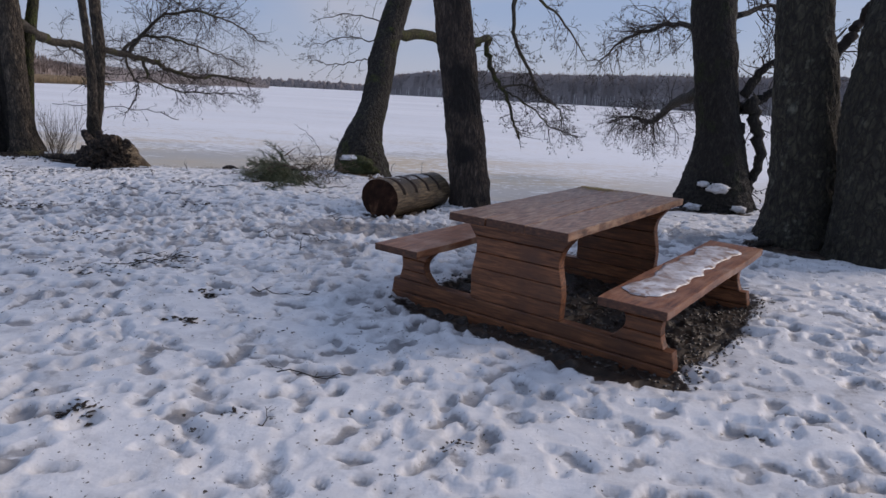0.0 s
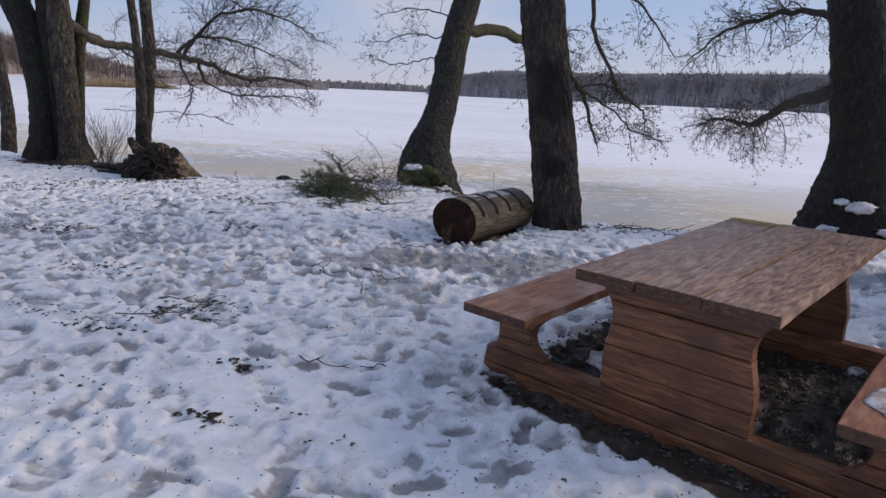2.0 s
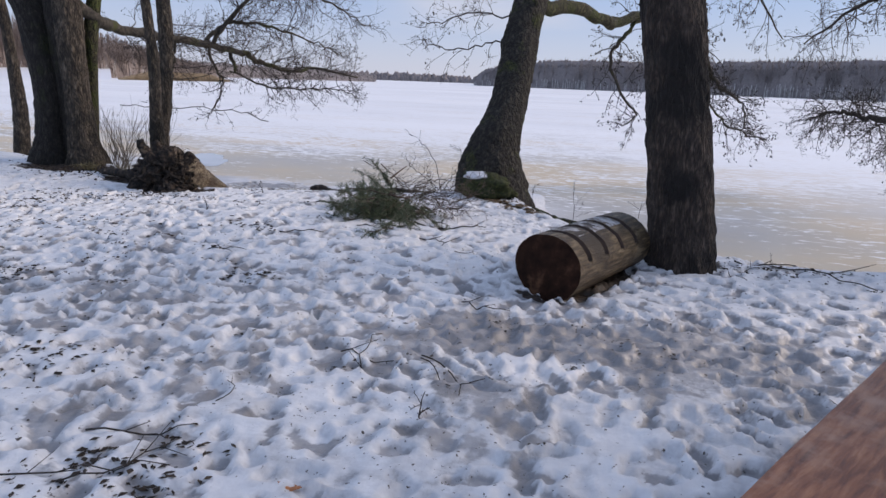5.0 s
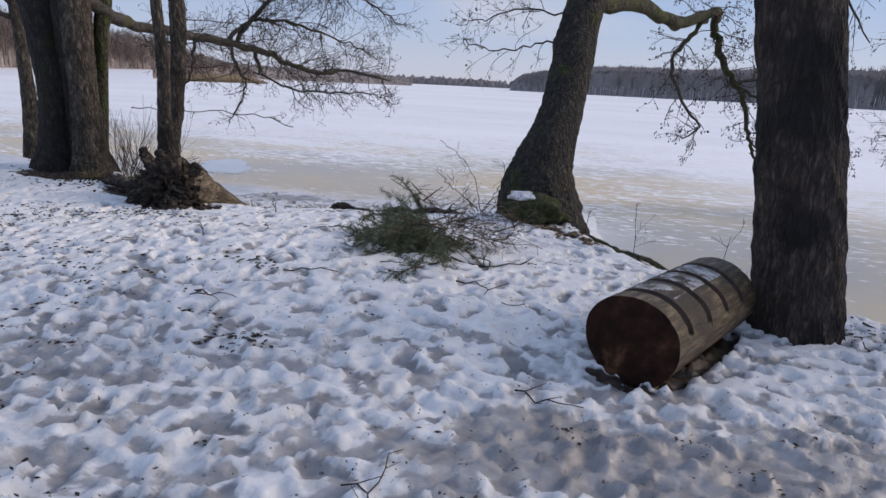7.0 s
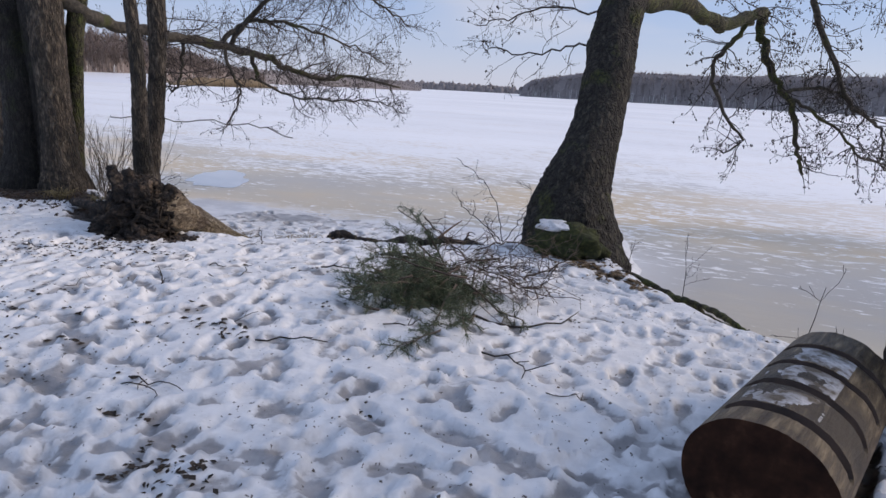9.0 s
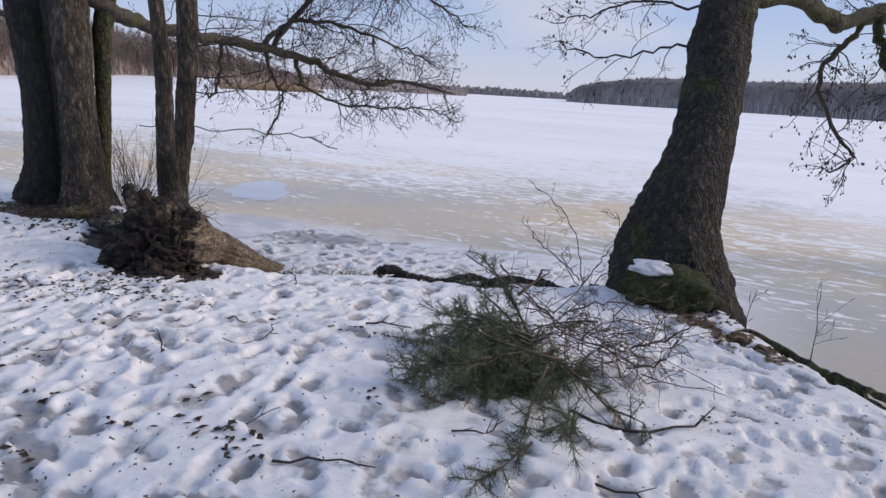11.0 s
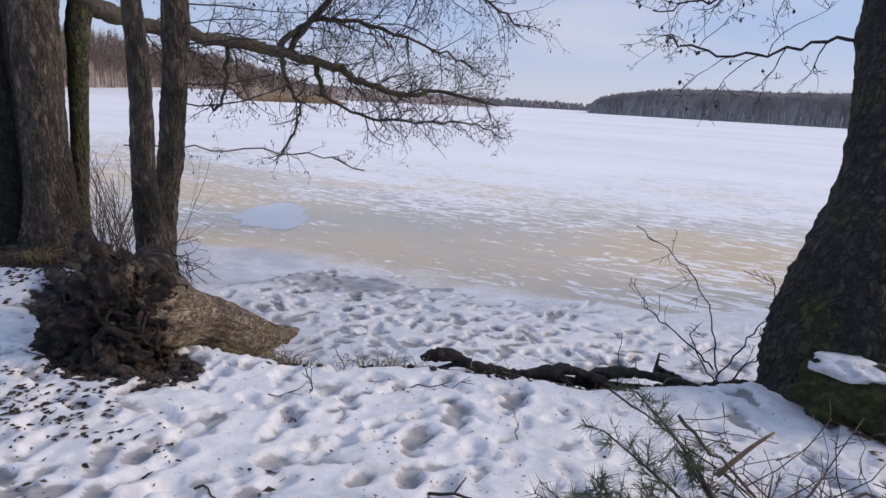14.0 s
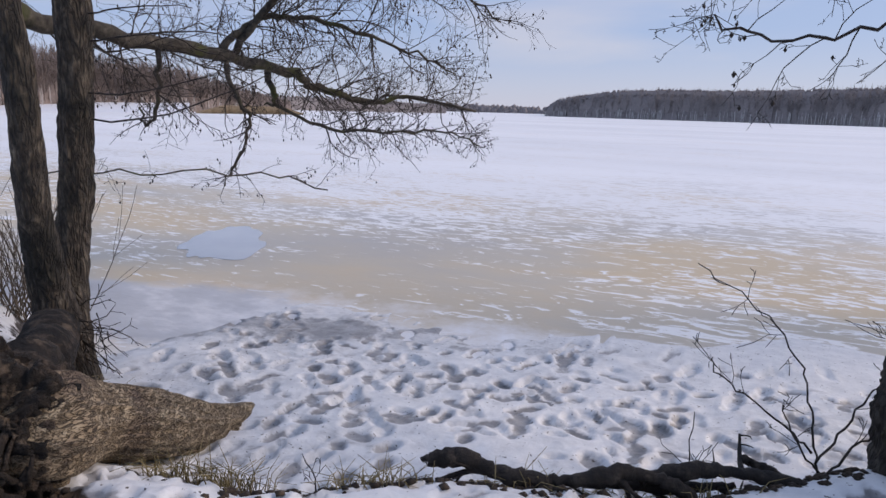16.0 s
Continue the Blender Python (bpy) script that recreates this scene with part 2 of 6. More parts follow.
# distance haze is put into both wood colours, less for the nearer bay
FAR_WOOD_HAZED = surface("far_wood", [(0.3, (0.20, 0.182, 0.180)), (0.55, (0.255, 0.230, 0.226)), (0.75, (0.31, 0.278, 0.27))], 1.2, rough=1.0, bump=0.0, spec=0.0)
BAY_WOOD_HAZED = surface("bay_wood_hazed", [(0.3, (0.17, 0.135, 0.122)), (0.55, (0.235, 0.192, 0.172)), (0.75, (0.31, 0.258, 0.23))], 1.4, rough=1.0, bump=0.0, spec=0.0)
FAR_PINE = surface("far_pine", [(0.3, (0.065, 0.068, 0.066)), (0.7, (0.11, 0.112, 0.10))], 0.6, rough=1.0, bump=0.0, spec=0.0)
PALE_TRUNK = surface("pale_trunk", [(0.3, (0.38, 0.36, 0.34)), (0.7, (0.58, 0.56, 0.54))], 2.0, rough=0.9, bump=0.0)
REED = surface("reed", [(0.3, (0.26, 0.19, 0.115)), (0.7, (0.44, 0.34, 0.22))], 0.8, (1, 1, 0.2), 0.9, 0.0)
LEAF = surface("orange_leaf", [(0.3, (0.35, 0.12, 0.04)), (0.7, (0.55, 0.24, 0.10))], 30, rough=0.7, bump=0.2)


def snow_ground_material():
    m, nd, ln, bsdf = node_mat("trodden_snow")
    wear_shade = nd.new("ShaderNodeAttribute")
    wear_shade.attribute_name = "wear_shade"
    soil = nd.new("ShaderNodeAttribute")
    soil.attribute_name = "soil"
    n1 = noise_node(nd, ln, 9, 8)
    r1 = ramp_node(nd, [(0.3, (0.64, 0.645, 0.66)), (0.65, (0.78, 0.78, 0.785))])
    ln.new(n1.outputs["Fac"], r1.inputs["Fac"])
    # grey of packed wet snow, with the shade of hollows put into it
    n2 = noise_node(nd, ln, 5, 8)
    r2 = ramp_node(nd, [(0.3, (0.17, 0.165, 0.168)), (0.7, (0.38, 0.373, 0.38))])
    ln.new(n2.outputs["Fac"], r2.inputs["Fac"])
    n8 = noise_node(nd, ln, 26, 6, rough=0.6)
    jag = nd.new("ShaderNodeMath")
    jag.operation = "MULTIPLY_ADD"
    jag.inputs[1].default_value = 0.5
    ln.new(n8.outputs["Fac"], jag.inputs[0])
    ln.new(wear_shade.outputs["Fac"], jag.inputs[2])
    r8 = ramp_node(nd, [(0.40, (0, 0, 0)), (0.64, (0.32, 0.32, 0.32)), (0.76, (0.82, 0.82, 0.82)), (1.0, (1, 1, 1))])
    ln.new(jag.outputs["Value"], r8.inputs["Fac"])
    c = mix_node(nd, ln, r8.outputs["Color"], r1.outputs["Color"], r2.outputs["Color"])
    # specks of bark and needles
    n3 = noise_node(nd, ln, 38, 3, rough=0.5)
    n4 = noise_node(nd, ln, 0.9, 4)
    r4 = ramp_node(nd, [(0.35, (0.0, 0.0, 0.0)), (0.7, (0.045, 0.045, 0.045))])
    ln.new(n4.outputs["Fac"], r4.inputs["Fac"])
    add = nd.new("ShaderNodeMath")
    ln.new(n3.outputs["Fac"], add.inputs[0])
    ln.new(r4.outputs["Color"], add.inputs[1])
    r3 = ramp_node(nd, [(0.695, (0, 0, 0)), (0.725, (1, 1, 1))])
    ln.new(add.outputs["Value"], r3.inputs["Fac"])
    c = mix_node(nd, ln, r3.outputs["Color"], c, (0.07, 0.055, 0.045))
    n5 = noise_node(nd, ln, 16, 8)
    r5 = ramp_node(nd, [(0.3, (0.011, 0.008, 0.006)), (0.55, (0.040, 0.027, 0.019)), (0.75, (0.115, 0.078, 0.048))])
    ln.new(n5.outputs["Fac"], r5.inputs["Fac"])
    # ragged edge of bare soil
    sub = nd.new("ShaderNodeMath")
    sub.operation = "ADD"
    n6 = noise_node(nd, ln, 7, 8)
    off = nd.new("ShaderNodeMath")
    off.operation = "MULTIPLY_ADD"
    off.inputs[1].default_value, off.inputs[2].default_value = 1.2, -0.6
    ln.new(n6.outputs["Fac"], off.inputs[0])
    ln.new(soil.outputs["Fac"], sub.inputs[0])
    ln.new(off.outputs["Value"], sub.inputs[1])
    r6 = ramp_node(nd, [(0.44, (0, 0, 0)), (0.56, (1, 1, 1))])
    ln.new(sub.outputs["Value"], r6.inputs["Fac"])
    c = mix_node(nd, ln, r6.outputs["Color"], c, r5.outputs["Color"])
    ln.new(c, bsdf.inputs["Base Color"])
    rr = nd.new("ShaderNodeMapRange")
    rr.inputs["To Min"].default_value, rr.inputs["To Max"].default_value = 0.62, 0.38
    ln.new(wear_shade.outputs["Fac"], rr.inputs["Value"])
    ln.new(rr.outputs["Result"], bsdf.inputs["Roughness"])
    b = nd.new("ShaderNodeBump")
    b.inputs["Strength"].default_value, b.inputs["Distance"].default_value = 0.40, 0.018
    n7 = noise_node(nd, ln, 24, 8, rough=0.65)
    ln.new(n7.outputs["Fac"], b.inputs["Height"])
    ln.new(b.outputs["Normal"], bsdf.inputs["Normal"])
    return m


ICE_Z = -0.46


def ice_material():
    m, nd, ln, bsdf = node_mat("lake_ice")
    co = nd.new("ShaderNodeTexCoord")
    sep = nd.new("ShaderNodeSeparateXYZ")
    ln.new(co.outputs["Object"], sep.inputs["Vector"])
    # thawed belt along the shore
    warp = noise_node(nd, ln, 0.10, 6)
    d = nd.new("ShaderNodeMath")
    d.operation = "MULTIPLY_ADD"
    d.inputs[1].default_value = 22.0
    ln.new(warp.outputs["Fac"], d.inputs[0])
    right = nd.new("ShaderNodeMapRange")
    right.inputs["From Min"].default_value, right.inputs["From Max"].default_value = -4.0, 6.0
    right.inputs["To Min"].default_value, right.inputs["To Max"].default_value = 0.0, 11.0
    ln.new(sep.outputs["X"], right.inputs["Value"])
    shift = nd.new("ShaderNodeMath")
    ln.new(sep.outputs["Y"], shift.inputs[0])
    ln.new(right.outputs["Result"], shift.inputs[1])
    ln.new(shift.outputs["Value"], d.inputs[2])
    belt = ramp_node(nd, [(0.0, (1, 1, 1)), (0.22, (1, 1, 1)), (0.45, (0.45, 0.45, 0.45)), (0.8, (0.08, 0.08, 0.08)), (1.0, (0.0, 0.0, 0.0))])
    mr = nd.new("ShaderNodeMapRange")
    mr.inputs["From Min"].default_value, mr.inputs["From Max"].default_value = 31.0, 52.0
    ln.new(d.outputs["Value"], mr.inputs["Value"])
    ln.new(mr.outputs["Result"], belt.inputs["Fac"])
    # small plates of snow crust, long along the shore, denser away from it
    s1 = noise_node(nd, ln, 6.5, 8, (0.34, 1.0, 1), 0.60, 1.3)
    s2 = noise_node(nd, ln, 0.33, 4, (0.5, 1.0, 1))
    thick = nd.new("ShaderNodeMath")
    thick.operation = "MULTIPLY_ADD"
    thick.inputs[1].default_value = 0.75
    ln.new(s2.outputs["Fac"], thick.inputs[0])
    gain = nd.new("ShaderNodeMath")
    gain.operation = "MULTIPLY"
    gain.inputs[1].default_value = 1.8
    ln.new(s1.outputs["Fac"], gain.inputs[0])
    ln.new(gain.outputs["Value"], thick.inputs[2])
    away = nd.new("ShaderNodeMapRange")
    away.inputs["From Min"].default_value, away.inputs["From Max"].default_value = 21.0, 30.0
    away.inputs["To Min"].default_value, away.inputs["To Max"].default_value = -0.14, 0.16
    ln.new(sep.outputs["Y"], away.inputs["Value"])
    plus = nd.new("ShaderNodeMath")
    ln.new(thick.outputs["Value"], plus.inputs[0])
    ln.new(away.outputs["Result"], plus.inputs[1])
    rs = ramp_node(nd, [(0.64, (0, 0, 0)), (0.665, (1, 1, 1))])
    half = nd.new("ShaderNodeMath")
    half.operation = "MULTIPLY"
    half.inputs[1].default_value = 0.5
    ln.new(plus.outputs["Value"], half.inputs[0])
    ln.new(half.outputs["Value"], rs.inputs["Fac"])
    tan = noise_node(nd, ln, 0.30, 6, (0.5, 1, 1))
    rt = ramp_node(nd, [(0.34, (0.45, 0.425, 0.39)), (0.48, (0.54, 0.475, 0.37)), (0.60, (0.62, 0.49, 0.31))])
    ln.new(tan.outputs["Fac"], rt.inputs["Fac"])
    thaw = mix_node(nd, ln, rs.outputs["Color"], rt.outputs["Color"], (0.86, 0.85, 0.84))
    far = noise_node(nd, ln, 0.05, 8, (0.28, 1.0, 1), 0.6)
    rf = ramp_node(nd, [(0.35, (0.76, 0.765, 0.78)), (0.62, (0.90, 0.90, 0.91))])
    ln.new(far.outputs["Fac"], rf.inputs["Fac"])
    fine = mix_node(nd, ln, 0.24, rf.outputs["Color"], thaw)
    c = mix_node(nd, ln, belt.outputs["Color"], fine, thaw)
    # snow blown against the shore
    edge = nd.new("ShaderNodeMapRange")
    edge.inputs["From Min"].default_value, edge.inputs["From Max"].default_value = 18.7, 19.5
    edge.inputs["To Min"].default_value, edge.inputs["To Max"].default_value = 1.0, 0.0
    w2 = noise_node(nd, ln, 1.6, 8, rough=0.7)
    ey = nd.new("ShaderNodeMath")
    ey.operation = "MULTIPLY_ADD"
    ey.inputs[1].default_value = 2.4
    ln.new(w2.outputs["Fac"], ey.inputs[0])
    eo = nd.new("ShaderNodeMath")
    eo.operation = "SUBTRACT"
    eo.inputs[1].default_value = 1.2
    ln.new(sep.outputs["Y"], eo.inputs[0])
    ln.new(eo.outputs["Value"], ey.inputs[2])
    ln.new(ey.outputs["Value"], edge.inputs["Value"])
    ex = nd.new("ShaderNodeMapRange")
    ex.inputs["From Min"].default_value, ex.inputs["From Max"].default_value = -2.6, -1.0
    ex.inputs["To Min"].default_value, ex.inputs["To Max"].default_value = 1.0, 0.0
    ln.new(sep.outputs["X"], ex.inputs["Value"])
    em = nd.new("ShaderNodeMath")
    em.operation = "MULTIPLY"
    ln.new(edge.outputs["Result"], em.inputs[0])
    ln.new(ex.outputs["Result"], em.inputs[1])
    ex2 = nd.new("ShaderNodeMapRange")
    ex2.inputs["From Min"].default_value, ex2.inputs["From Max"].default_value = -9.6, -7.2
    ln.new(sep.outputs["X"], ex2.inputs["Value"])
    em2 = nd.new("ShaderNodeMath")
    em2.operation = "MULTIPLY"
    ln.new(em.outputs["Value"], em2.inputs[0])
    ln.new(ex2.outputs["Result"], em2.inputs[1])
    c = mix_node(nd, ln, em2.outputs["Value"], c, (0.80, 0.80, 0.82))
    # wet grey slush beside the bank
    sm = nd.new("ShaderNodeMapping")
    sm.vector_type = "TEXTURE"
    sm.inputs["Location"].default_value = (-8.6, 18.2, ICE_Z)
    sm.inputs["Rotation"].default_value = (0, 0, radians(8))
    sm.inputs["Scale"].default_value = (2.6, 0.95, 1.0)
    sv = nd.new("ShaderNodeVectorMath")
    sv.operation = "LENGTH"
    ln.new(co.outputs["Object"], sm.inputs["Vector"])
    ln.new(sm.outputs["Vector"], sv.inputs[0])
    sn = noise_node(nd, ln, 1.4, 8, (0.6, 1, 1), 0.65)
    sa = nd.new("ShaderNodeMath")
    ln.new(sv.outputs["Value"], sa.inputs[0])
    ln.new(sn.outputs["Fac"], sa.inputs[1])
    sr = ramp_node(nd, [(0.62, (0.9, 0.9, 0.9)), (0.74, (0, 0, 0))])
    sh = nd.new("ShaderNodeMath")
    sh.operation = "MULTIPLY"
    sh.inputs[1].default_value = 0.5
    ln.new(sa.outputs["Value"], sh.inputs[0])
    ln.new(sh.outputs["Value"], sr.inputs["Fac"])
    sc = ramp_node(nd, [(0.35, (0.40, 0.41, 0.44)), (0.55, (0.52, 0.53, 0.56)), (0.66, (0.74, 0.74, 0.76))])
    ln.new(sn.outputs["Fac"], sc.inputs["Fac"])
    c = mix_node(nd, ln, sr.outputs["Color"], c, sc.outputs["Color"])
    ln.new(c, bsdf.inputs["Base Color"])
    rr = nd.new("ShaderNodeMapRange")
    rr.inputs["To Min"].default_value, rr.inputs["To Max"].default_value = 0.60, 0.38
    ln.new(belt.outputs["Color"], rr.inputs["Value"])
    ln.new(rr.outputs["Result"], bsdf.inputs["Roughness"])
    bsdf.inputs["Specular IOR Level"].default_value = 0.3
    b = nd.new("ShaderNodeBump")
    b.inputs["Strength"].default_value, b.inputs["Distance"].default_value = 0.35, 0.012
    ln.new(s1.outputs["Fac"], b.inputs["Height"])
    ln.new(b.outputs["Normal"], bsdf.inputs["Normal"])
    return m


def water_material():
    m, nd, ln, bsdf = node_mat("melt_water")
    n = noise_node(nd, ln, 0.8, 4)
    r = ramp_node(nd, [(0.3, (0.44, 0.45, 0.48)), (0.7, (0.53, 0.535, 0.55))])
    ln.new(n.outputs["Fac"], r.inputs["Fac"])
    ln.new(r.outputs["Color"], bsdf.inputs["Base Color"])
    bsdf.inputs["Roughness"].default_value = 0.03
    return m


SNOW, ICE, WATER = snow_ground_material(), ice_material(), water_material()


# ---- mesh helpers ----
def mesh_ob(name, verts, faces, material, parent=None, smooth=True):
    me = bpy.data.meshes.new(name)
    me.from_pydata(verts if isinstance(verts, list) else verts.tolist(), [], faces if isinstance(faces, list) else faces.tolist())
    me.materials.append(material)
    if smooth:
        me.polygons.foreach_set("use_smooth", [True] * len(me.polygons))
    ob = new(name, me)
    ob.parent = parent
    return ob


def part(name, bm, material, parent=None, label="", smooth=False):
    me = bpy.data.meshes.new(name)
    bmesh.ops.recalc_face_normals(bm, faces=bm.faces)
    bm.to_mesh(me)
    bm.free()
    me.materials.append(material)
    if smooth:
        me.polygons.foreach_set("use_smooth", [True] * len(me.polygons))
    ob = new(name, me)
    ob.parent = parent
    return tagged(ob, label)


def lattice(x, y, seed):
    """Smooth value noise in 0..1 on arrays."""
    rs = np.random.RandomState(seed)
    tab = rs.rand(256, 256)
    xi, yi = np.floor(x).astype(int), np.floor(y).astype(int)
    fx, fy = x - xi, y - yi
    fx, fy = fx * fx * (3 - 2 * fx), fy * fy * (3 - 2 * fy)
    a, b = tab[xi % 256, yi % 256], tab[(xi + 1) % 256, yi % 256]
    c, e = tab[xi % 256, (yi + 1) % 256], tab[(xi + 1) % 256, (yi + 1) % 256]
    return (a * (1 - fx) + b * fx) * (1 - fy) + (c * (1 - fx) + e * fx) * fy


def fractal(x, y, scale, seed, octaves=4):
    out, amp, tot = 0, 1.0, 0
    for i in range(octaves):
        out = out + amp * lattice(x * scale * 2 ** i + 37.1 * i, y * scale * 2 ** i + 11.7 * i, seed + i)
        tot += amp
        amp *= 0.5
    return out / tot


def smooth_step(a, b, v):
    t = np.clip((v - a) / (b - a), 0, 1)
    return t * t * (3 - 2 * t)


def catmull(pts, per):
    p = np.array(pts, float)
    p = np.vstack([2 * p[0] - p[1], p, 2 * p[-1] - p[-2]])
    out = []
    for i in range(1, len(p) - 2):
        t = np.linspace(0, 1, per, endpoint=False)[:, None]
        out.append(0.5 * (2 * p[i] + (p[i + 1] - p[i - 1]) * t + (2 * p[i - 1] - 5 * p[i] + 4 * p[i + 1] - p[i + 2]) * t ** 2 + (3 * p[i] - p[i - 1] - 3 * p[i + 1] + p[i + 2]) * t ** 3))
    out.append(p[-2][None])
    return np.vstack(out)


class Tubes:
    """Collects tapered tubes and knobs for one mesh."""

    def __init__(self):
        self.v, self.f, self.n = [], [], 0

    def line(self, pts, radii, sides=3):
        p = np.asarray(pts, float)
        r = np.broadcast_to(np.asarray(radii, float), (len(p),))
        t = np.gradient(p, axis=0)
        t /= np.linalg.norm(t, axis=1)[:, None] + 1e-9
        ref = np.array((0.31, 0.22, 0.92)) if abs(t[0][2]) < 0.8 else np.array((0.95, 0.2, 0.1))
        a = np.cross(t, ref)
        a /= np.linalg.norm(a, axis=1)[:, None] + 1e-9
        b = np.cross(t, a)
        ang = np.arange(sides) * 2 * np.pi / sides
        ring = p[:, None] + r[:, None, None] * (np.cos(ang)[None, :, None] * a[:, None] + np.sin(ang)[None, :, None] * b[:, None])
        self.v.append(ring.reshape(-1, 3))
        k = self.n
        for i in range(len(p) - 1):
            for j in range(sides):
                j2 = (j + 1) % sides
                self.f.append((k + i * sides + j, k + i * sides + j2, k + (i + 1) * sides + j2, k + (i + 1) * sides + j))
        self.f.append(tuple(k + j for j in range(sides))[::-1])
        self.f.append(tuple(k + (len(p) - 1) * sides + j for j in range(sides)))
        self.n += len(p) * sides

    def knob(self, c, s, long=1.6):
        c = np.asarray(c, float)
        self.v.append(c + np.array([(s, 0, 0), (0, s, 0), (-s, 0, 0), (0, -s, 0), (0, 0, s * long), (0, 0, -s * long)]))
        k = self.n
        for a, b in ((0, 1), (1, 2), (2, 3), (3, 0)):
            self.f.append((k + a, k + b, k + 4))
            self.f.append((k + b, k + a, k + 5))
        self.n += 6

    def make(self, name, material, parent=None):
        return mesh_ob(name, np.vstack(self.v), self.f, material, parent)


def unit(v):
    return v / (np.linalg.norm(v) + 1e-9)


def grow(tb, rng, p, d, length, r, depth, lift=0.0, gnarl=0.35, cones=0.0, spread=(35, 75), dens=7.0, rmin=0.0019):
    """One branch that bends as it goes, with its side twigs."""
    n = max(3, min(9, int(length / 0.09)))
    pts, dirs = [np.array(p, float)], []
    d = unit(np.array(d, float))
    for i in range(n):
        d = unit(d + rng.normal(0, gnarl, 3) * 0.55 + np.array((0, 0, lift)))
        dirs.append(d)
        pts.append(pts[-1] + d * length / n)
    rad = np.maximum(np.linspace(r, r * 0.35, n + 1), rmin)
    tb.line(pts, rad, 6 if r > 0.03 else 4 if r > 0.012 else 3)
    if depth <= 0:
        if rng.rand() < cones:
            tb.knob(pts[-1] - np.array((0, 0, 0.012)), 0.008 + 0.006 * rng.rand())
        return
    for _ in range(max(2, int(length * dens * (0.7 + 0.6 * rng.rand())))):
        t = 0.15 + 0.85 * rng.rand()
        i = min(n - 1, int(t * n))
        base = pts[i] + (pts[i + 1] - pts[i]) * (t * n - i if i < n else 0)
        side = unit(np.cross(dirs[i], rng.normal(0, 1, 3)))
        an = radians(rng.uniform(*spread))
        nd = dirs[i] * math.cos(an) + side * math.sin(an)
        grow(tb, rng, base, nd, length * rng.uniform(0.28, 0.58) * (1.1 - 0.5 * t), rad[i] * 0.55, depth - 1, lift, gnarl, cones, spread, dens * 1.35, rmin)


def limb(tb, rng, pts, r0, r1, twigs=8, length=0.9, depth=2, lift=0.0, cones=0.3, start=0.15, per=6, bend=0.02, twig_tb=None, dens=7.0):
    """A main limb along given places, with branches all along it."""
    c = catmull(pts, per)
    c[1:-1] += rng.normal(0, bend, c[1:-1].shape)
    rad = np.linspace(r0, r1, len(c)) * (1 + rng.normal(0, 0.05, len(c)))
    tb.line(c, rad, 10 if r0 > 0.05 else 6)
    tt = twig_tb or tb
    for _ in range(twigs):
        t = start + (1 - start) * rng.rand()
        i = min(len(c) - 2, int(t * (len(c) - 1)))
        dr = unit(c[i + 1] - c[i])
        side = unit(np.cross(dr, rng.normal(0, 1, 3)))
        an = radians(rng.uniform(30, 75))
        grow(tt, rng, c[i], dr * math.cos(an) + side * math.sin(an), length * rng.uniform(0.5, 1.1) * (1.15 - 0.4 * t), min(rad[i] * 0.5, 0.011), depth, lift, 0.4, cones, dens=dens)
    return c


def trunk_mesh(name, keys, material, parent, seed, flare=0.5, flare_h=0.35, lobes=5, ridge=0.06, sides=96, step=0.036, zstretch=0.35, burls=()):
    """A trunk along keys (x, y, z, r) with a root flare and furrowed bark."""
    k = np.array(keys, float)
    length = np.linalg.norm(np.diff(k[:, :3], axis=0), axis=1).sum()
    c = catmull(k, max(3, int(length / step / (len(k) - 1))))
    n = len(c)
    th = np.linspace(0, 2 * np.pi, sides, endpoint=False)
    T, Z = np.meshgrid(th, np.arange(n))
    zz = c[:, 2][Z]
    h = zz - c[0, 2]
    r = c[:, 3][Z]
    ph = seed * 1.7
    root = 0.55 + 0.45 * np.cos(lobes * T + ph + 0.6 * np.sin(T + seed))
    R = r * (1 + flare * np.exp(-h / flare_h) * root)
    nx = np.cos(T) * r * 24 + 50
    ny = np.sin(T) * r * 24 + 50
    q = fractal(nx + 3.1 * seed, ny + zz * 24 * zstretch, 1.0, seed, 3) + fractal(ny + 17, nx + zz * 24 * zstretch * 0.8, 1.0, seed + 9, 3)
    R = R * (1 + ridge * (np.abs(q - 1.0) * 4 - 0.7)) + 0.05 * r * (fractal(np.cos(T) * 1.5 + 20, np.sin(T) * 1.5 + zz * 2.2, 1.0, seed + 5, 2) - 0.5) * 2
    for bz, bt, br, bh in burls:
        R = R + bh * np.exp(-((zz - bz) ** 2 / br ** 2 + (np.angle(np.exp(1j * (T - bt))) ** 2) / 0.5))
    X = c[:, 0][Z] + R * np.cos(T)
    Y = c[:, 1][Z] + R * np.sin(T)
    v = np.stack([X, Y, zz], -1).reshape(-1, 3)
    i, j = np.meshgrid(np.arange(n - 1), np.arange(sides), indexing="ij")
    j2 = (j + 1) % sides
    f = np.stack([i * sides + j, i * sides + j2, (i + 1) * sides + j2, (i + 1) * sides + j], -1).reshape(-1, 4).tolist()
    f.append(tuple(range((n - 1) * sides, n * sides)))
    return mesh_ob(name, v, f, material, parent)


def empty(name, label, category, group="", at=(0, 0, 0)):
    e = new(name)
    e.empty_display_size = 0.2
    e.location = at
    return tagged(e, label, category, group)


# ---- ground: snowy bank sloping to the frozen lake ----
BANK_X = [-3000, -30, -12, -10.4, -9, -8, -7.2, -6.2, -5.3, -4.67, -3.7, -2.9, -1.9, -1.5, -0.9, 0.5, 1.2, 2.0, 2.8, 3.6, 5, 30, 3000]
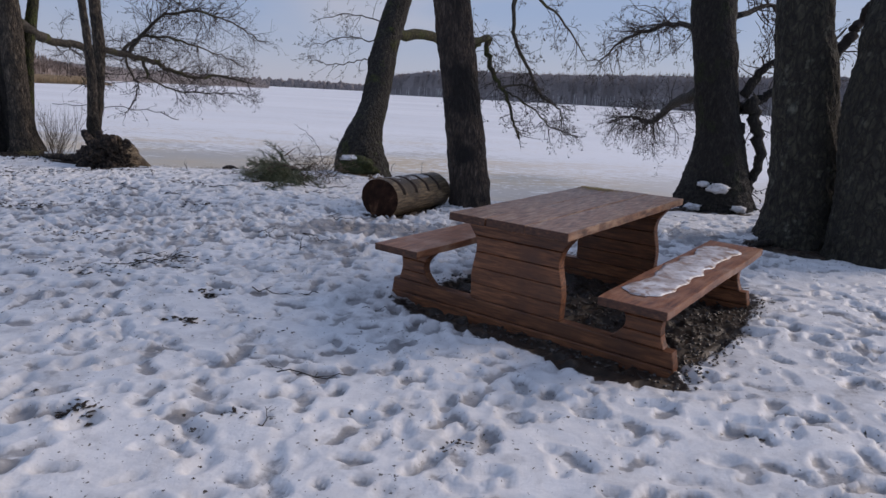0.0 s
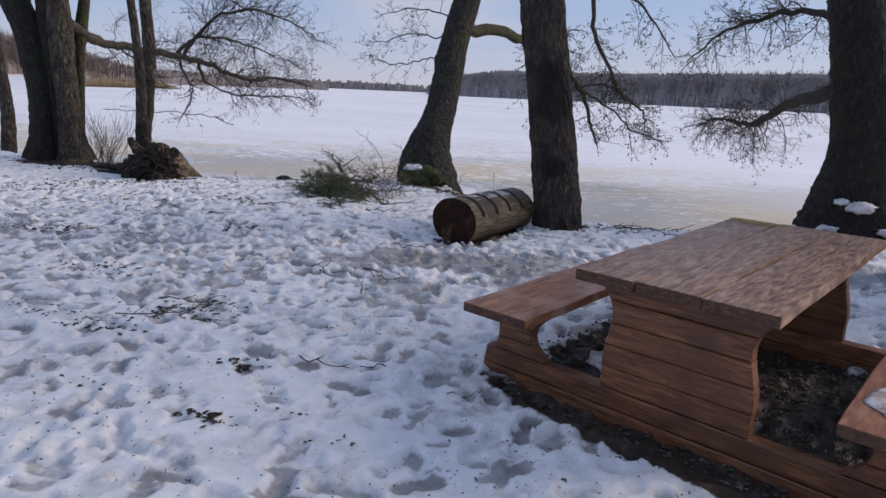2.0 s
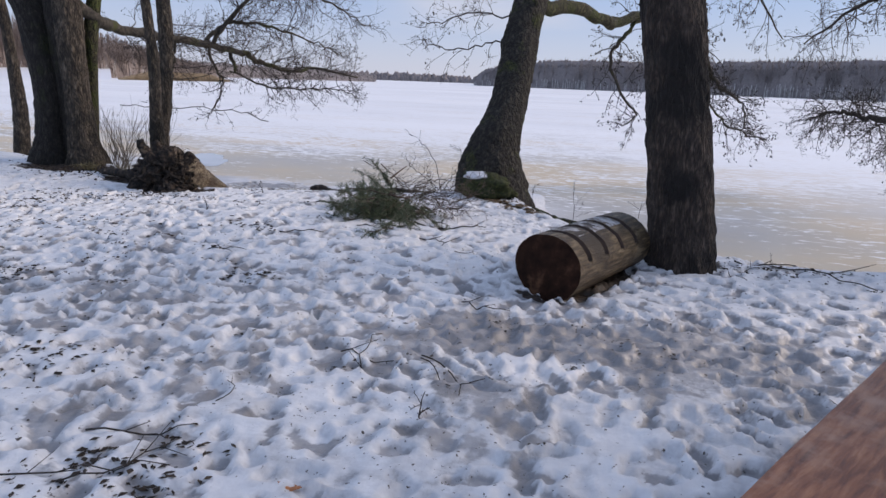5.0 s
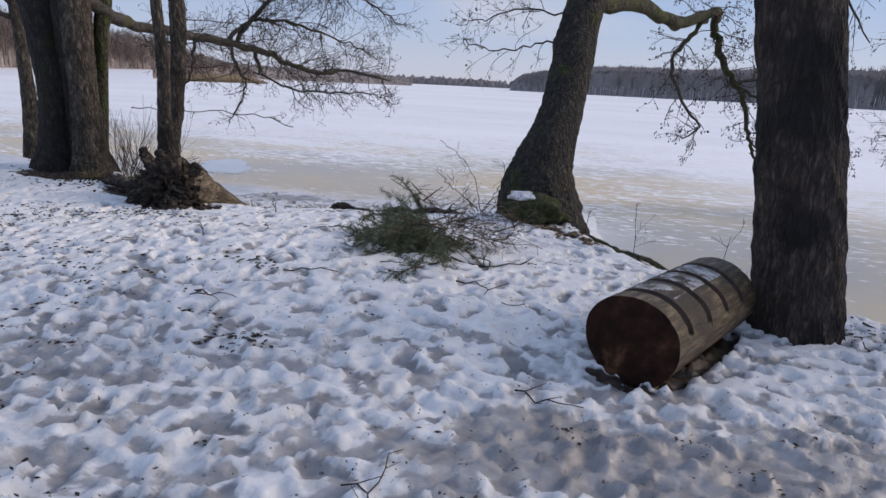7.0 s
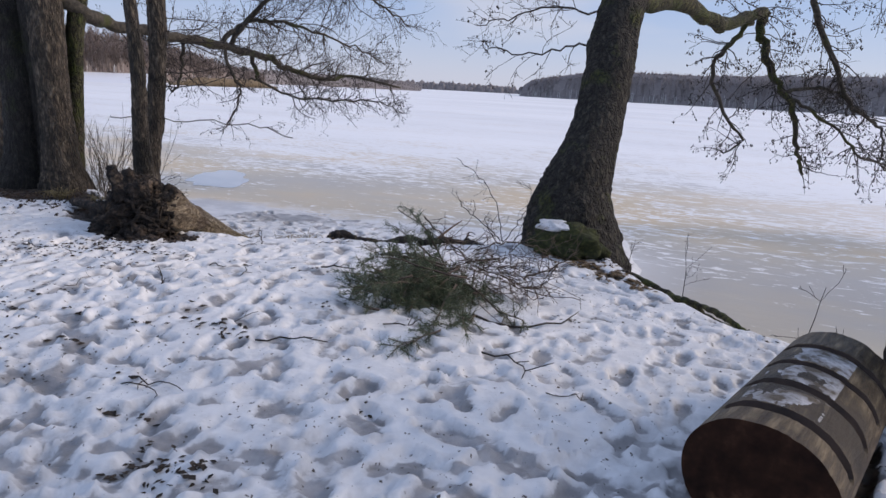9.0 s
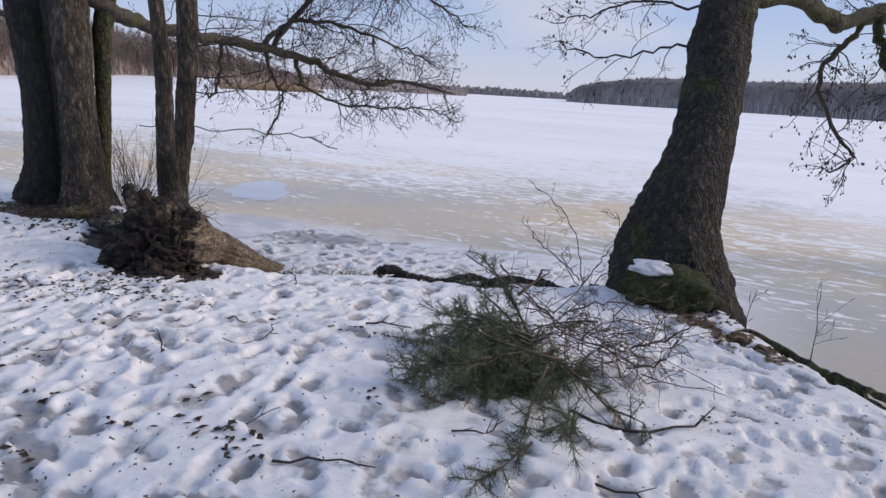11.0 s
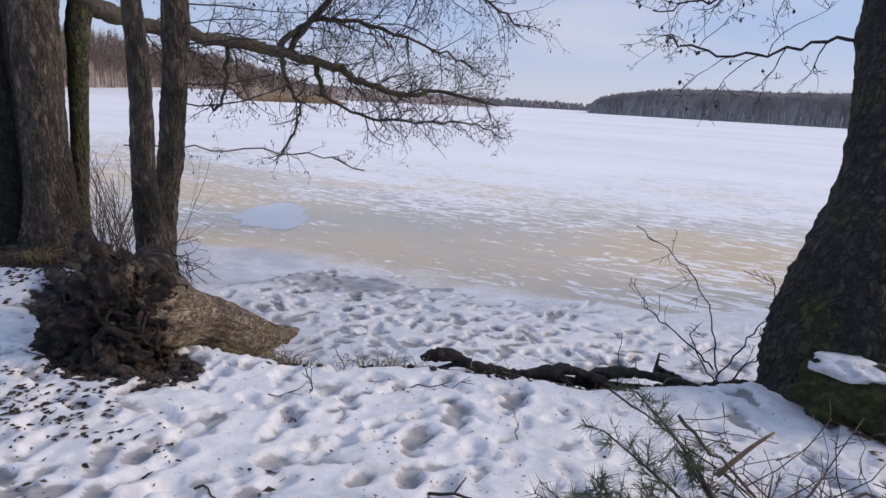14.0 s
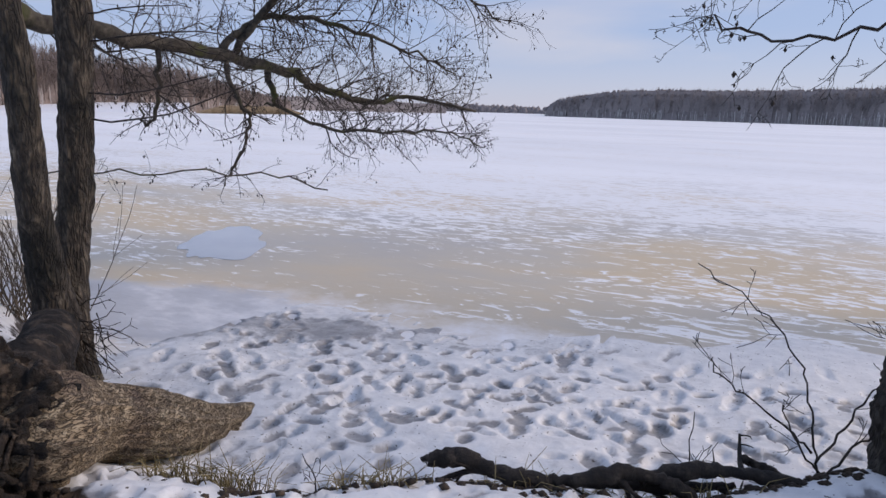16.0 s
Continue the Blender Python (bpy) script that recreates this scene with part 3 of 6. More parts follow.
BANK_Y = [17.5, 17.5, 17.2, 17.0, 17.0, 16.4, 15.8, 15.5, 15.65, 16.1, 16.4, 17.1, 16.9, 16.25, 15.55, 14.95, 14.75, 14.9, 15.6, 16.6, 16.9, 18, 18]


def ground_height(x, y):
    x, y = np.asarray(x, float), np.asarray(y, float)
    top = 0.045 + 0.15 * np.exp(-((x + 4.1) ** 2 / 3.5 + (y - 13.7) ** 2 / 1.8)) + 0.07 * np.exp(-((x + 2.4) ** 2 / 2.5 + (y - 12.3) ** 2 / 1.5)) - 0.03 * np.exp(-((x - 0.2) ** 2 + (y - 10.5) ** 2) / 4) + 0.06 * smooth_step(1.2, 3.2, x) * smooth_step(16, 13, y)
    top = top + 0.012 * np.clip(4 - y, 0, 400) ** 0.9
    d = y - np.interp(x, BANK_X, BANK_Y) + 0.12 * (fractal(x, y, 1.6, 40, 3) - 0.5)
    mid = smooth_step(-8.6, -7.4, x) * smooth_step(-0.9, -2.2, x)
    foot = -0.29 * mid + -0.52 * (1 - mid)
    low = foot - (0.058 * mid + 0.12 * (1 - mid)) * np.clip(d - 0.3, 0, 20)
    s = smooth_step(-0.35, 0.45, d)
    z = top * (1 - s) + np.maximum(low, -1.4) * s
    return z


def axis_coords(lo, hi, step, far):
    out = [lo]
    s = step
    while out[0] > -far:
        s *= 1.35
        out.insert(0, out[0] - s)
    mid = np.arange(lo + step, hi, step).tolist()
    out += mid
    s = step
    while out[-1] < far:
        s *= 1.35
        out.append(out[-1] + s)
    return np.array(out)


SURFACE = {}


def build_ground():
    gx, gy = axis_coords(-10.6, 5.3, 0.021, 3000), axis_coords(6.4, 18.9, 0.021, 3000)
    X, Y = np.meshgrid(gx, gy)
    Z = ground_height(X, Y)
    wear_shade = np.zeros_like(Z)
    soil = np.zeros_like(Z)
    near = smooth_step(-11.8, -10.6, X) * smooth_step(6.4, 5.3, X) * smooth_step(5.2, 6.4, Y) * smooth_step(20.0, 18.9, Y)
    bumps = np.abs(fractal(X, Y, 3.2, 7, 3) - 0.5)
    Z = Z + near * (0.040 * (fractal(X, Y, 1.1, 3, 2) - 0.5) + 0.036 * (fractal(X, Y, 4.2, 5, 2) - 0.5) + 0.010 * (0.12 - bumps) + 0.005 * (fractal(X, Y, 9.0, 9, 3) - 0.5))
    # worn way along the top of the bank and past the log
    way = np.exp(-((Y - (11.55 + 0.12 * (X + 3) + 0.5 * np.sin(X * 0.7))) / 0.75) ** 2)
    wear_shade += way * (0.20 + 0.34 * smooth_step(-3.0, -1.2, X)) * smooth_step(0.48, 0.57, fractal(X, Y, 2.0, 21, 5))
    wear_shade += (0.12 * smooth_step(0.50, 0.70, fractal(X, Y, 1.3, 22, 4)) + 0.20 * smooth_step(0.55, 0.64, fractal(X, Y, 8.0, 26, 3))) * near
    wear_shade += near * 0.14 * smooth_step(12.6, 9.5, Y) * smooth_step(0.40, 0.60, fractal(X, Y, 3.4, 29, 4))
    # bare icy strip trodden hard beside the log
    strip = np.exp(-((X + 0.75) / 0.85) ** 2 - ((Y - 11.88 - 0.06 * (X + 0.75)) / 0.34) ** 2)
    wear_shade += 0.62 * smooth_step(0.30, 0.62, strip * (0.45 + 1.1 * fractal(X, Y, 2.6, 37, 4)))
    # wet grey slush where the bank meets the ice
    slush = np.exp(-(((X + 7.2) * 0.94 + (Y - 18.25) * 0.33) / 1.7) ** 2 - ((-(X + 7.2) * 0.33 + (Y - 18.25) * 0.94) / 0.42) ** 2)
    wear_shade += slush * (0.35 + 0.45 * fractal(X, Y, 3.0, 33, 4))
    rs = np.random.RandomState(11)
    prints = []
    # small dints everywhere, in loose drifts
    for _ in range(5200):
        x, y = rs.uniform(-10.5, 5.2), rs.uniform(6.4, 16.6)
        prints.append((x, y, rs.uniform(0, 6.28), rs.uniform(0.42, 0.80), 0.75))
    for k in range(125):
        x, y, a = rs.uniform(-8, 2.5), rs.uniform(6.2, 13), rs.choice((0.25, 1.2, 2.0, 2.8)) + rs.normal(0, 0.3)
        for i in range(20):
            side = 0.09 if i % 2 else -0.09
            prints.append((x - side * math.sin(a), y + side * math.cos(a), a + rs.normal(0, 0.15), rs.uniform(0.72, 0.95), 1.0))
            a += rs.normal(0, 0.08)
            x, y = x + 0.36 * math.cos(a), y + 0.36 * math.sin(a)
    for _ in range(1300):
        x = rs.uniform(-9, 4)
        prints.append((x, 11.6 + 0.12 * (x + 3) + rs.normal(0, 0.6), rs.normal(0, 0.5) + (3.14 if rs.rand() < 0.5 else 0), rs.uniform(0.5, 0.95), 1.0))
    # tracks out on to the ice
    for k in range(19):
        x, y, a = rs.uniform(-7.2, -2.4), rs.uniform(16.5, 17.4), rs.normal(1.9, 0.7)
        for i in range(9):
            side = 0.08 if i % 2 else -0.08
            prints.append((x - side * math.sin(a), y + side * math.cos(a), a + rs.normal(0, 0.25), rs.uniform(0.7, 1.05), 0.70))
            a += rs.normal(0, 0.15)
            x, y = x + 0.33 * math.cos(a), y + 0.33 * math.sin(a)
    for _ in range(170):
        prints.append((rs.uniform(-7.2, -2.2), 16.9 + abs(rs.normal(0, 1.0)), rs.uniform(0, 6.28), rs.uniform(0.4, 0.9), 0.70))
    dip = np.zeros_like(Z)
    ragged = 0.28 * (fractal(X, Y, 16, 90, 2) - 0.5)
    for x, y, a, size, deep in prints:
        if rs.rand() > min(1.0, 0.25 + (5.3 - x) / 1.6) or rs.rand() > min(1.0, 0.25 + (x + 10.6) / 1.6):
            continue
        i0, i1 = np.searchsorted(gx, x - 0.28), np.searchsorted(gx, x + 0.28)
        j0, j1 = np.searchsorted(gy, y - 0.28), np.searchsorted(gy, y + 0.28)
        if i1 - i0 < 4 or j1 - j0 < 4:
            continue
        dx, dy = X[j0:j1, i0:i1] - x, Y[j0:j1, i0:i1] - y
        u, v = dx * math.cos(a) + dy * math.sin(a), -dx * math.sin(a) + dy * math.cos(a)
        toe = np.sqrt(((u - 0.045 * size) / (0.10 * size)) ** 2 + (v / (0.060 * size)) ** 2)
        heel = np.sqrt(((u + 0.095 * size) / (0.058 * size)) ** 2 + (v / (0.050 * size)) ** 2)
        e = toe if rs.rand() < 0.45 else np.minimum(toe, heel)
        depth = rs.uniform(0.018, 0.050) * (0.45 + 0.55 * size) * deep
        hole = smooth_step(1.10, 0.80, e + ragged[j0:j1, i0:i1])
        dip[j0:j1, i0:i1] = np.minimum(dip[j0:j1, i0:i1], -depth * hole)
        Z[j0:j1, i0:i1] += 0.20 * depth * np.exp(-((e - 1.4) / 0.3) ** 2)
        # hollows also darken in colour: packed snow and shade together
        wear_shade[j0:j1, i0:i1] = np.maximum(wear_shade[j0:j1, i0:i1], hole * (0.10 + 0.75 * rs.rand() ** 1.1) * (0.75 if deep == 0.75 else 1.0))
    shore = smooth_step(0.25, 0.6, Y - np.interp(X, BANK_X, BANK_Y)) * near
    wear_shade += 0.14 * shore * smooth_step(0.52, 0.60, fractal(X, Y, 4.5, 81, 4))
    Z += dip

    def patch(x, y, rx, ry, amount, turn=0.0):
        dx, dy = X - x, Y - y
        u, v = dx * math.cos(turn) + dy * math.sin(turn), -dx * math.sin(turn) + dy * math.cos(turn)
        return amount * smooth_step(1.3, 0.6, np.sqrt((u / rx) ** 2 + (v / ry) ** 2))

    # bare soil under the picnic table, at the foot of the trees and along the broken edge of the bank
    for a in ((1.34, 10.03, 1.10, 0.92, 0.9, radians(-29.8)), (2.22, 9.65, 0.30, 1.15, 0.8, radians(-29.8)), (0.96, 9.18, 1.2, 0.20, 0.85, radians(-29.8)), (1.46, 8.84, 0.6, 0.22, 0.85, radians(-29.8)), (-1.35, 16.35, 0.7, 0.28, 0.75, -0.7), (-0.52, 13.25, 0.13, 0.7, 0.85, -0.35), (-1.98, 16.2, 0.36, 0.10, 0.6, -0.6),
              (-8.9, 16.0, 0.9, 0.5, 0.85, 0.2), (-6.05, 14.95, 0.55, 0.28, 0.9, 0.1), (-7.3, 15.5, 0.7, 0.35, 0.8, -0.5), (4.1, 12.5, 0.9, 0.5, 0.8, 0.0), (3.6, 15.0, 0.7, 0.35, 0.6, 0.0), (0.2, 14.2, 0.5, 0.22, 0.6, 0.0), (-0.95, 12.66, 0.22, 0.09, 0.8, -0.35)):
        soil = np.maximum(soil, patch(*a))
    d = Y - np.interp(X, BANK_X, BANK_Y)
    edge = np.exp(-((d - 0.04) / 0.15) ** 2) * np.maximum(smooth_step(0.3, 0.6, fractal(X, Y, 0.9, 61, 3)), smooth_step(-5.7, -5.3, X) * smooth_step(-2.3, -2.7, X)) * near
    soil = np.maximum(soil, 0.76 * edge)
    Z -= 0.03 * smooth_step(0.45, 0.7, soil)
    SURFACE.update(x=gx, y=gy, z=Z)
    v = np.stack([X, Y, Z], -1).reshape(-1, 3)
    nx, ny = len(gx), len(gy)
    i, j = np.meshgrid(np.arange(ny - 1), np.arange(nx - 1), indexing="ij")
    f = np.stack([i * nx + j, i * nx + j + 1, (i + 1) * nx + j + 1, (i + 1) * nx + j], -1).reshape(-1, 4)
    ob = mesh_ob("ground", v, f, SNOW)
    for nm, arr in (("wear_shade", np.clip(wear_shade, 0, 1)), ("soil", np.clip(soil, 0, 1))):
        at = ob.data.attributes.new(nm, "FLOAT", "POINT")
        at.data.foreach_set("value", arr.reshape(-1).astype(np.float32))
    return tagged(ob, "trodden old snow with footprints, bare soil and twigs on a lake bank", "ground", kind="structure")


ground = build_ground()


def gz(x, y):
    """Height of the snow's surface at a place."""
    i, j = np.searchsorted(SURFACE["x"], x), np.searchsorted(SURFACE["y"], y)
    return float(max(SURFACE["z"][j, i], ICE_Z))


ice_v = [(x, y, ICE_Z) for y in (13.5, 40, 3000) for x in (-3000, -40, 40, 3000)]
ice_f = [(r * 4 + c, r * 4 + c + 1, r * 4 + c + 5, r * 4 + c + 4) for r in range(2) for c in range(3)]
tagged(mesh_ob("water", ice_v, ice_f, ICE, smooth=False), "frozen lake with pale snow crust and a brownish thawed belt", "ice", kind="structure")


def build_puddle():
    rs = np.random.RandomState(5)
    for cx, cy, rx, ry, turn, nm in ((-10.35, 20.93, 1.1, 0.62, 2.1, "puddle"),):
        bm = bmesh.new()
        vs = []
        for i in range(40):
            a = i * 2 * math.pi / 40
            k = 1 + 0.12 * math.sin(2 * a + 0.6) + 0.09 * math.sin(3 * a + cx) + 0.06 * math.sin(7 * a + 1) + rs.normal(0, 0.05)
            u, w = rx * k * math.cos(a), ry * k * math.sin(a)
            vs.append(bm.verts.new((cx + u * math.cos(turn) - w * math.sin(turn), cy + u * math.sin(turn) + w * math.cos(turn), ICE_Z + 0.005)))
        bm.faces.new(vs)
        tagged(part(nm, bm, WATER), "still melt water standing on the lake ice", "puddle")


build_puddle()


# ---- far shores ----
def shore_point(az, dist):
    return np.array((-3 + dist * math.sin(radians(az)), 12 + dist * math.cos(radians(az))))


def far_wood(name, keys, material, label, seed, count, crown=(3.2, 5.5), pale=0, tip=0.0, fill=1.0, bare=0, bare_r=0.05):
    """Wooded rise along a far shore: keys of bearing, distance, height."""
    rs = np.random.RandomState(seed)
    k = np.array(keys, float)
    az = np.linspace(k[0, 0], k[-1, 0], 90)
    ds, ht = np.interp(az, k[:, 0], k[:, 1]), np.interp(az, k[:, 0], k[:, 2])
    v, f = [], []
    for a, d, h in zip(az, ds, ht):
        for dd, hh in ((0, 0.4), (3, 0.5 * h * fill), (9, 0.84 * h * fill), (45, 0.88 * h * fill), (140, 0.2)):
            p = shore_point(a, d + dd)
            v.append((p[0], p[1], ICE_Z + hh * (1 + 0.1 * rs.rand()) - (0.6 if dd in (0, 140) else 0)))
    for i in range(len(az) - 1):
        for j in range(4):
            f.append((i * 5 + j, i * 5 + j + 1, (i + 1) * 5 + j + 1, (i + 1) * 5 + j))
    root = empty(name, label, "wood")
    root["kind"] = "stuff"
    mesh_ob("hillside", v, f, material, root)
    tb = Tubes()
    cv, cf, n = [], [], 0
    base = bmesh.new()
    bmesh.ops.create_icosphere(base, subdivisions=1, radius=1.0)
    bv = np.array([q.co[:] for q in base.verts])
    bf = [[q.index for q in fc.verts] for fc in base.faces]
    base.free()
    for _ in range(count):
        a = rs.uniform(k[0, 0], k[-1, 0])
        d, h = np.interp(a, k[:, 0], k[:, 1]), np.interp(a, k[:, 0], k[:, 2])
        w = rs.uniform(*crown) * 0.25 * (0.5 + 0.5 * h / 18)
        face = rs.rand()
        if tip:
            back, hh = rs.rand() * 40, 0.3 * h
            mid = 0.97 * h * rs.uniform(0.95, 1.05) - hh
        elif face < 0.6:
            up = rs.rand()
            back, hh = 1 + 6 * up, w * rs.uniform(1.1, 2.0)
            mid = h * (0.16 + 0.64 * up)
        else:
            back, hh = 8 + 30 * rs.rand(), w * rs.uniform(1.1, 1.7)
            mid = h * rs.uniform(0.85, 0.90)
        p = shore_point(a, d + back)
        top = mid + hh
        s = bv * (1 + rs.normal(0, 0.12, (len(bv), 1)))
        if tip:
            s[:, :2] *= (1 - tip * (s[:, 2:3] + 1) / 2)
        cv.append(s * (w, w, hh) + (p[0], p[1], ICE_Z + top - hh))
        cf += [[q + n for q in face] for face in bf]
        n += len(bv)
    if cv:
        mesh_ob("crowns", np.vstack(cv), cf, material, root)
    # bare trees: a stem and a fan of branches each
    stand = Tubes()
    for _ in range(bare):
        a = rs.uniform(k[0, 0], k[-1, 0])
        d, h = np.interp(a, k[:, 0], k[:, 1]), np.interp(a, k[:, 0], k[:, 2])
        back = 26 * rs.rand() ** 1.5
        p = shore_point(a, d + back)
        foot = ICE_Z + 0.05 * h + 0.25 * h * back / 26
        top = ICE_Z + h * rs.uniform(0.84, 1.02)
        lean = rs.normal(0, 0.02, 2) * h
        stand.line([(p[0], p[1], foot), (p[0] + lean[0], p[1] + lean[1], top)], [bare_r * 1.7, bare_r * 0.5], 3)
        for _ in range(11):
            q = rs.uniform(0.3, 0.92)
            z = foot + (top - foot) * q
            b = np.array((p[0] + lean[0] * q, p[1] + lean[1] * q, z))
            an, ln = rs.uniform(0, 6.28), (1.08 - q) * (top - foot) * rs.uniform(0.25, 0.55)
            e = b + np.array((math.cos(an) * ln * 0.55, math.sin(an) * ln * 0.55, ln * 0.9))
            stand.line([b, 0.5 * (b + e) + np.array((0, 0, -0.06 * ln)), e], [bare_r, bare_r * 0.8, bare_r * 0.4], 3)
    if bare:
        stand.make("bare_trees", material, root)
    if pale:
        for _ in range(pale):
            a = rs.uniform(k[0, 0], k[-1, 0])
            d, h = np.interp(a, k[:, 0], k[:, 1]), np.interp(a, k[:, 0], k[:, 2])
            p = shore_point(a, d - 2.5 + rs.rand() * 1.5)
            z = ICE_Z + rs.uniform(0.18, 0.36) * h
            r = rs.uniform(0.10, 0.20) * d / 400
            tb.line([(p[0], p[1], ICE_Z), (p[0] + rs.normal(0, 0.3), p[1], z)], [r, r * 0.7], 4)
        tb.make("shore_trunks", PALE_TRUNK, root)
    return root


far_wood("backdrop_far_shore", [(-30, 1500, 11), (-22, 1500, 13), (-15, 1500, 10), (-6, 1300, 10)], FAR_WOOD_HAZED, "low wooded far shore on the horizon", 31, 500, (14, 30))
far_wood("backdrop_wood_across", [(-15.2, 470, 6), (-14.2, 450, 12), (-12.5, 430, 15), (-9, 410, 18.5), (-5, 400, 19), (0, 390, 18.5), (8, 370, 19.5), (20, 340, 20), (45, 300, 20), (75, 240, 18)], FAR_WOOD_HAZED, "bare grey-brown wood on the opposite lake shore", 32, 6500, (2.0, 3.8), 620, bare=1500, bare_r=0.10)
far_wood("backdrop_pines_across", [(-1, 415, 18), (8, 395, 20.5), (20, 365, 21.5), (45, 330, 21)], FAR_PINE, "dark conifers standing above the wood across the lake", 33, 300, (2.6, 4.4), 0, 0.6)
far_wood("backdrop_headland", [(-46, 250, 7), (-41, 300, 7.5), (-36, 350, 7), (-30, 400, 7), (-25.5, 430, 6), (-23.8, 440, 2.5)], FAR_WOOD_HAZED, "long wooded headland behind the bay", 34, 1600, (3, 5), 0)
far_wood("backdrop_wood_bay", [(-80, 110, 12), (-62, 130, 12), (-54, 150, 13), (-51, 160, 12.2), (-48, 165, 11.8), (-45.5, 172, 11.6), (-43, 180, 9.2), (-41, 190, 7.6), (-39.5, 200, 6), (-37, 215, 4)], BAY_WOOD_HAZED, "bare brown wood round the near bay", 35, 700, (1.2, 2.4), 160, fill=0.86, bare=2300, bare_r=0.05)


def reed_belt():
    rs = np.random.RandomState(8)
    tb = Tubes()
    for _ in range(5200):
        a = rs.uniform(-44.5, -36)
        p = shore_point(a, rs.uniform(146, 158) + (a + 44) * 2.5)
        h = rs.uniform(0.9, 1.9) * min(1, (a + 44.8) / 2.5, (-35.7 - a) / 2)
        tb.line([(p[0], p[1], ICE_Z - 0.02), (p[0] + rs.normal(0, 0.15), p[1], ICE_Z + h)], [0.10, 0.03], 3)
    ob = tb.make("reed_belt", REED)
    tagged(ob, "belt of dry yellow-brown reeds at the lake's edge", "reeds", kind="stuff")


reed_belt()

# snowy slope at the foot of the wood in the bay
sl_v, sl_f = [], []
for i, a in enumerate(np.linspace(-75, -45, 40)):
    for d, h in ((126, -0.3), (134, 0.35), (150, 1.6), (166, 2.4)):
        p = shore_point(a, d + (a + 60) * 0.9)
        sl_v.append((p[0], p[1], ICE_Z + h))
for i in range(39):
    for j in range(3):
        sl_f.append((i * 4 + j, i * 4 + j + 1, i * 4 + j + 5, i * 4 + j + 4))
tagged(mesh_ob("backdrop_snowy_slope", sl_v, sl_f, SNOW_CLEAN), "snow-covered slope below the wood in the bay", "slope", kind="structure")


# ---- picnic table ----
def board(name, parent, x0, x1, y0, y1, z0, z1, material, bevel=0.006, label="", wave=0.0, seed=0):
    bm = bmesh.new()
    bmesh.ops.create_cube(bm, size=1.0)
    bmesh.ops.scale(bm, vec=(x1 - x0, y1 - y0, z1 - z0), verts=bm.verts)
    bmesh.ops.translate(bm, vec=((x0 + x1) / 2, (y0 + y1) / 2, (z0 + z1) / 2), verts=bm.verts)
    bmesh.ops.bevel(bm, geom=bm.edges[:], offset=bevel, segments=2, affect="EDGES", profile=0.6)
    if wave:
        long_edges = [e for e in bm.edges if abs(e.verts[0].co.y - e.verts[1].co.y) > 0.3]
        bmesh.ops.subdivide_edges(bm, edges=long_edges, cuts=14, use_grid_fill=True)
        for v in bm.verts:
            o = wave * noise.noise((v.co.x * 2, v.co.y * 2.3 + seed, v.co.z * 3))
            if abs(v.co.x - x0) < 0.02 or abs(v.co.x - x1) < 0.02:
                v.co.x += o
            v.co.z += 0.25 * wave * noise.noise((v.co.x * 5, v.co.y * 3 + seed, 9.0))
    ob = part(name, bm, material, parent, label)
    ob.data.materials.append(BOARD_END)
    for p in ob.data.polygons:
        if abs(p.normal.y) > 0.6:
            p.material_index = 1
    return ob


def outline_slab(name, parent, pts, y0, y1, material, bevel=0.006, label=""):
    """A slab cut to an outline in x and z, between y0 and y1."""
    bm = bmesh.new()
    a = [bm.verts.new((x, y0, z)) for x, z in pts]
    b = [bm.verts.new((x, y1, z)) for x, z in pts]
    bm.faces.new(a)
    bm.faces.new(b[::-1])
    for i in range(len(pts)):
        j = (i + 1) % len(pts)
        bm.faces.new((a[i], b[i], b[j], a[j]))
    bmesh.ops.recalc_face_normals(bm, faces=bm.faces)
    rim = [e for e in bm.edges if abs(e.verts[0].co.y - e.verts[1].co.y) < 1e-6]
    bmesh.ops.bevel(bm, geom=rim, offset=bevel, segments=1, affect="EDGES")
    return part(name, bm, material, parent, label)


TABLE_X, TABLE_Y, TABLE_TURN = 1.34, 10.03, -29.8
TT = 0.775


def pedestal_half(z):
    """Half width of the shaped table leg at height z."""
    return 0.335 + 0.10 * math.exp(-((z - 0.76) / 0.13) ** 2) + 0.022 * math.sin((z - 0.16) * 11) + 0.02 * math.exp(-((z - 0.15) / 0.06) ** 2)


def bench_leg(z):
    """Outer and inner edge of a bench leg at height z."""
    outer = 1.055 - 0.05 * math.sin((z - 0.12) / 0.30 * math.pi) if z > 0.12 else 1.06
    inner = 0.79 - 0.10 * ((z - 0.28) / 0.125) ** 2 if z < 0.40 else 0.71
    return inner, outer


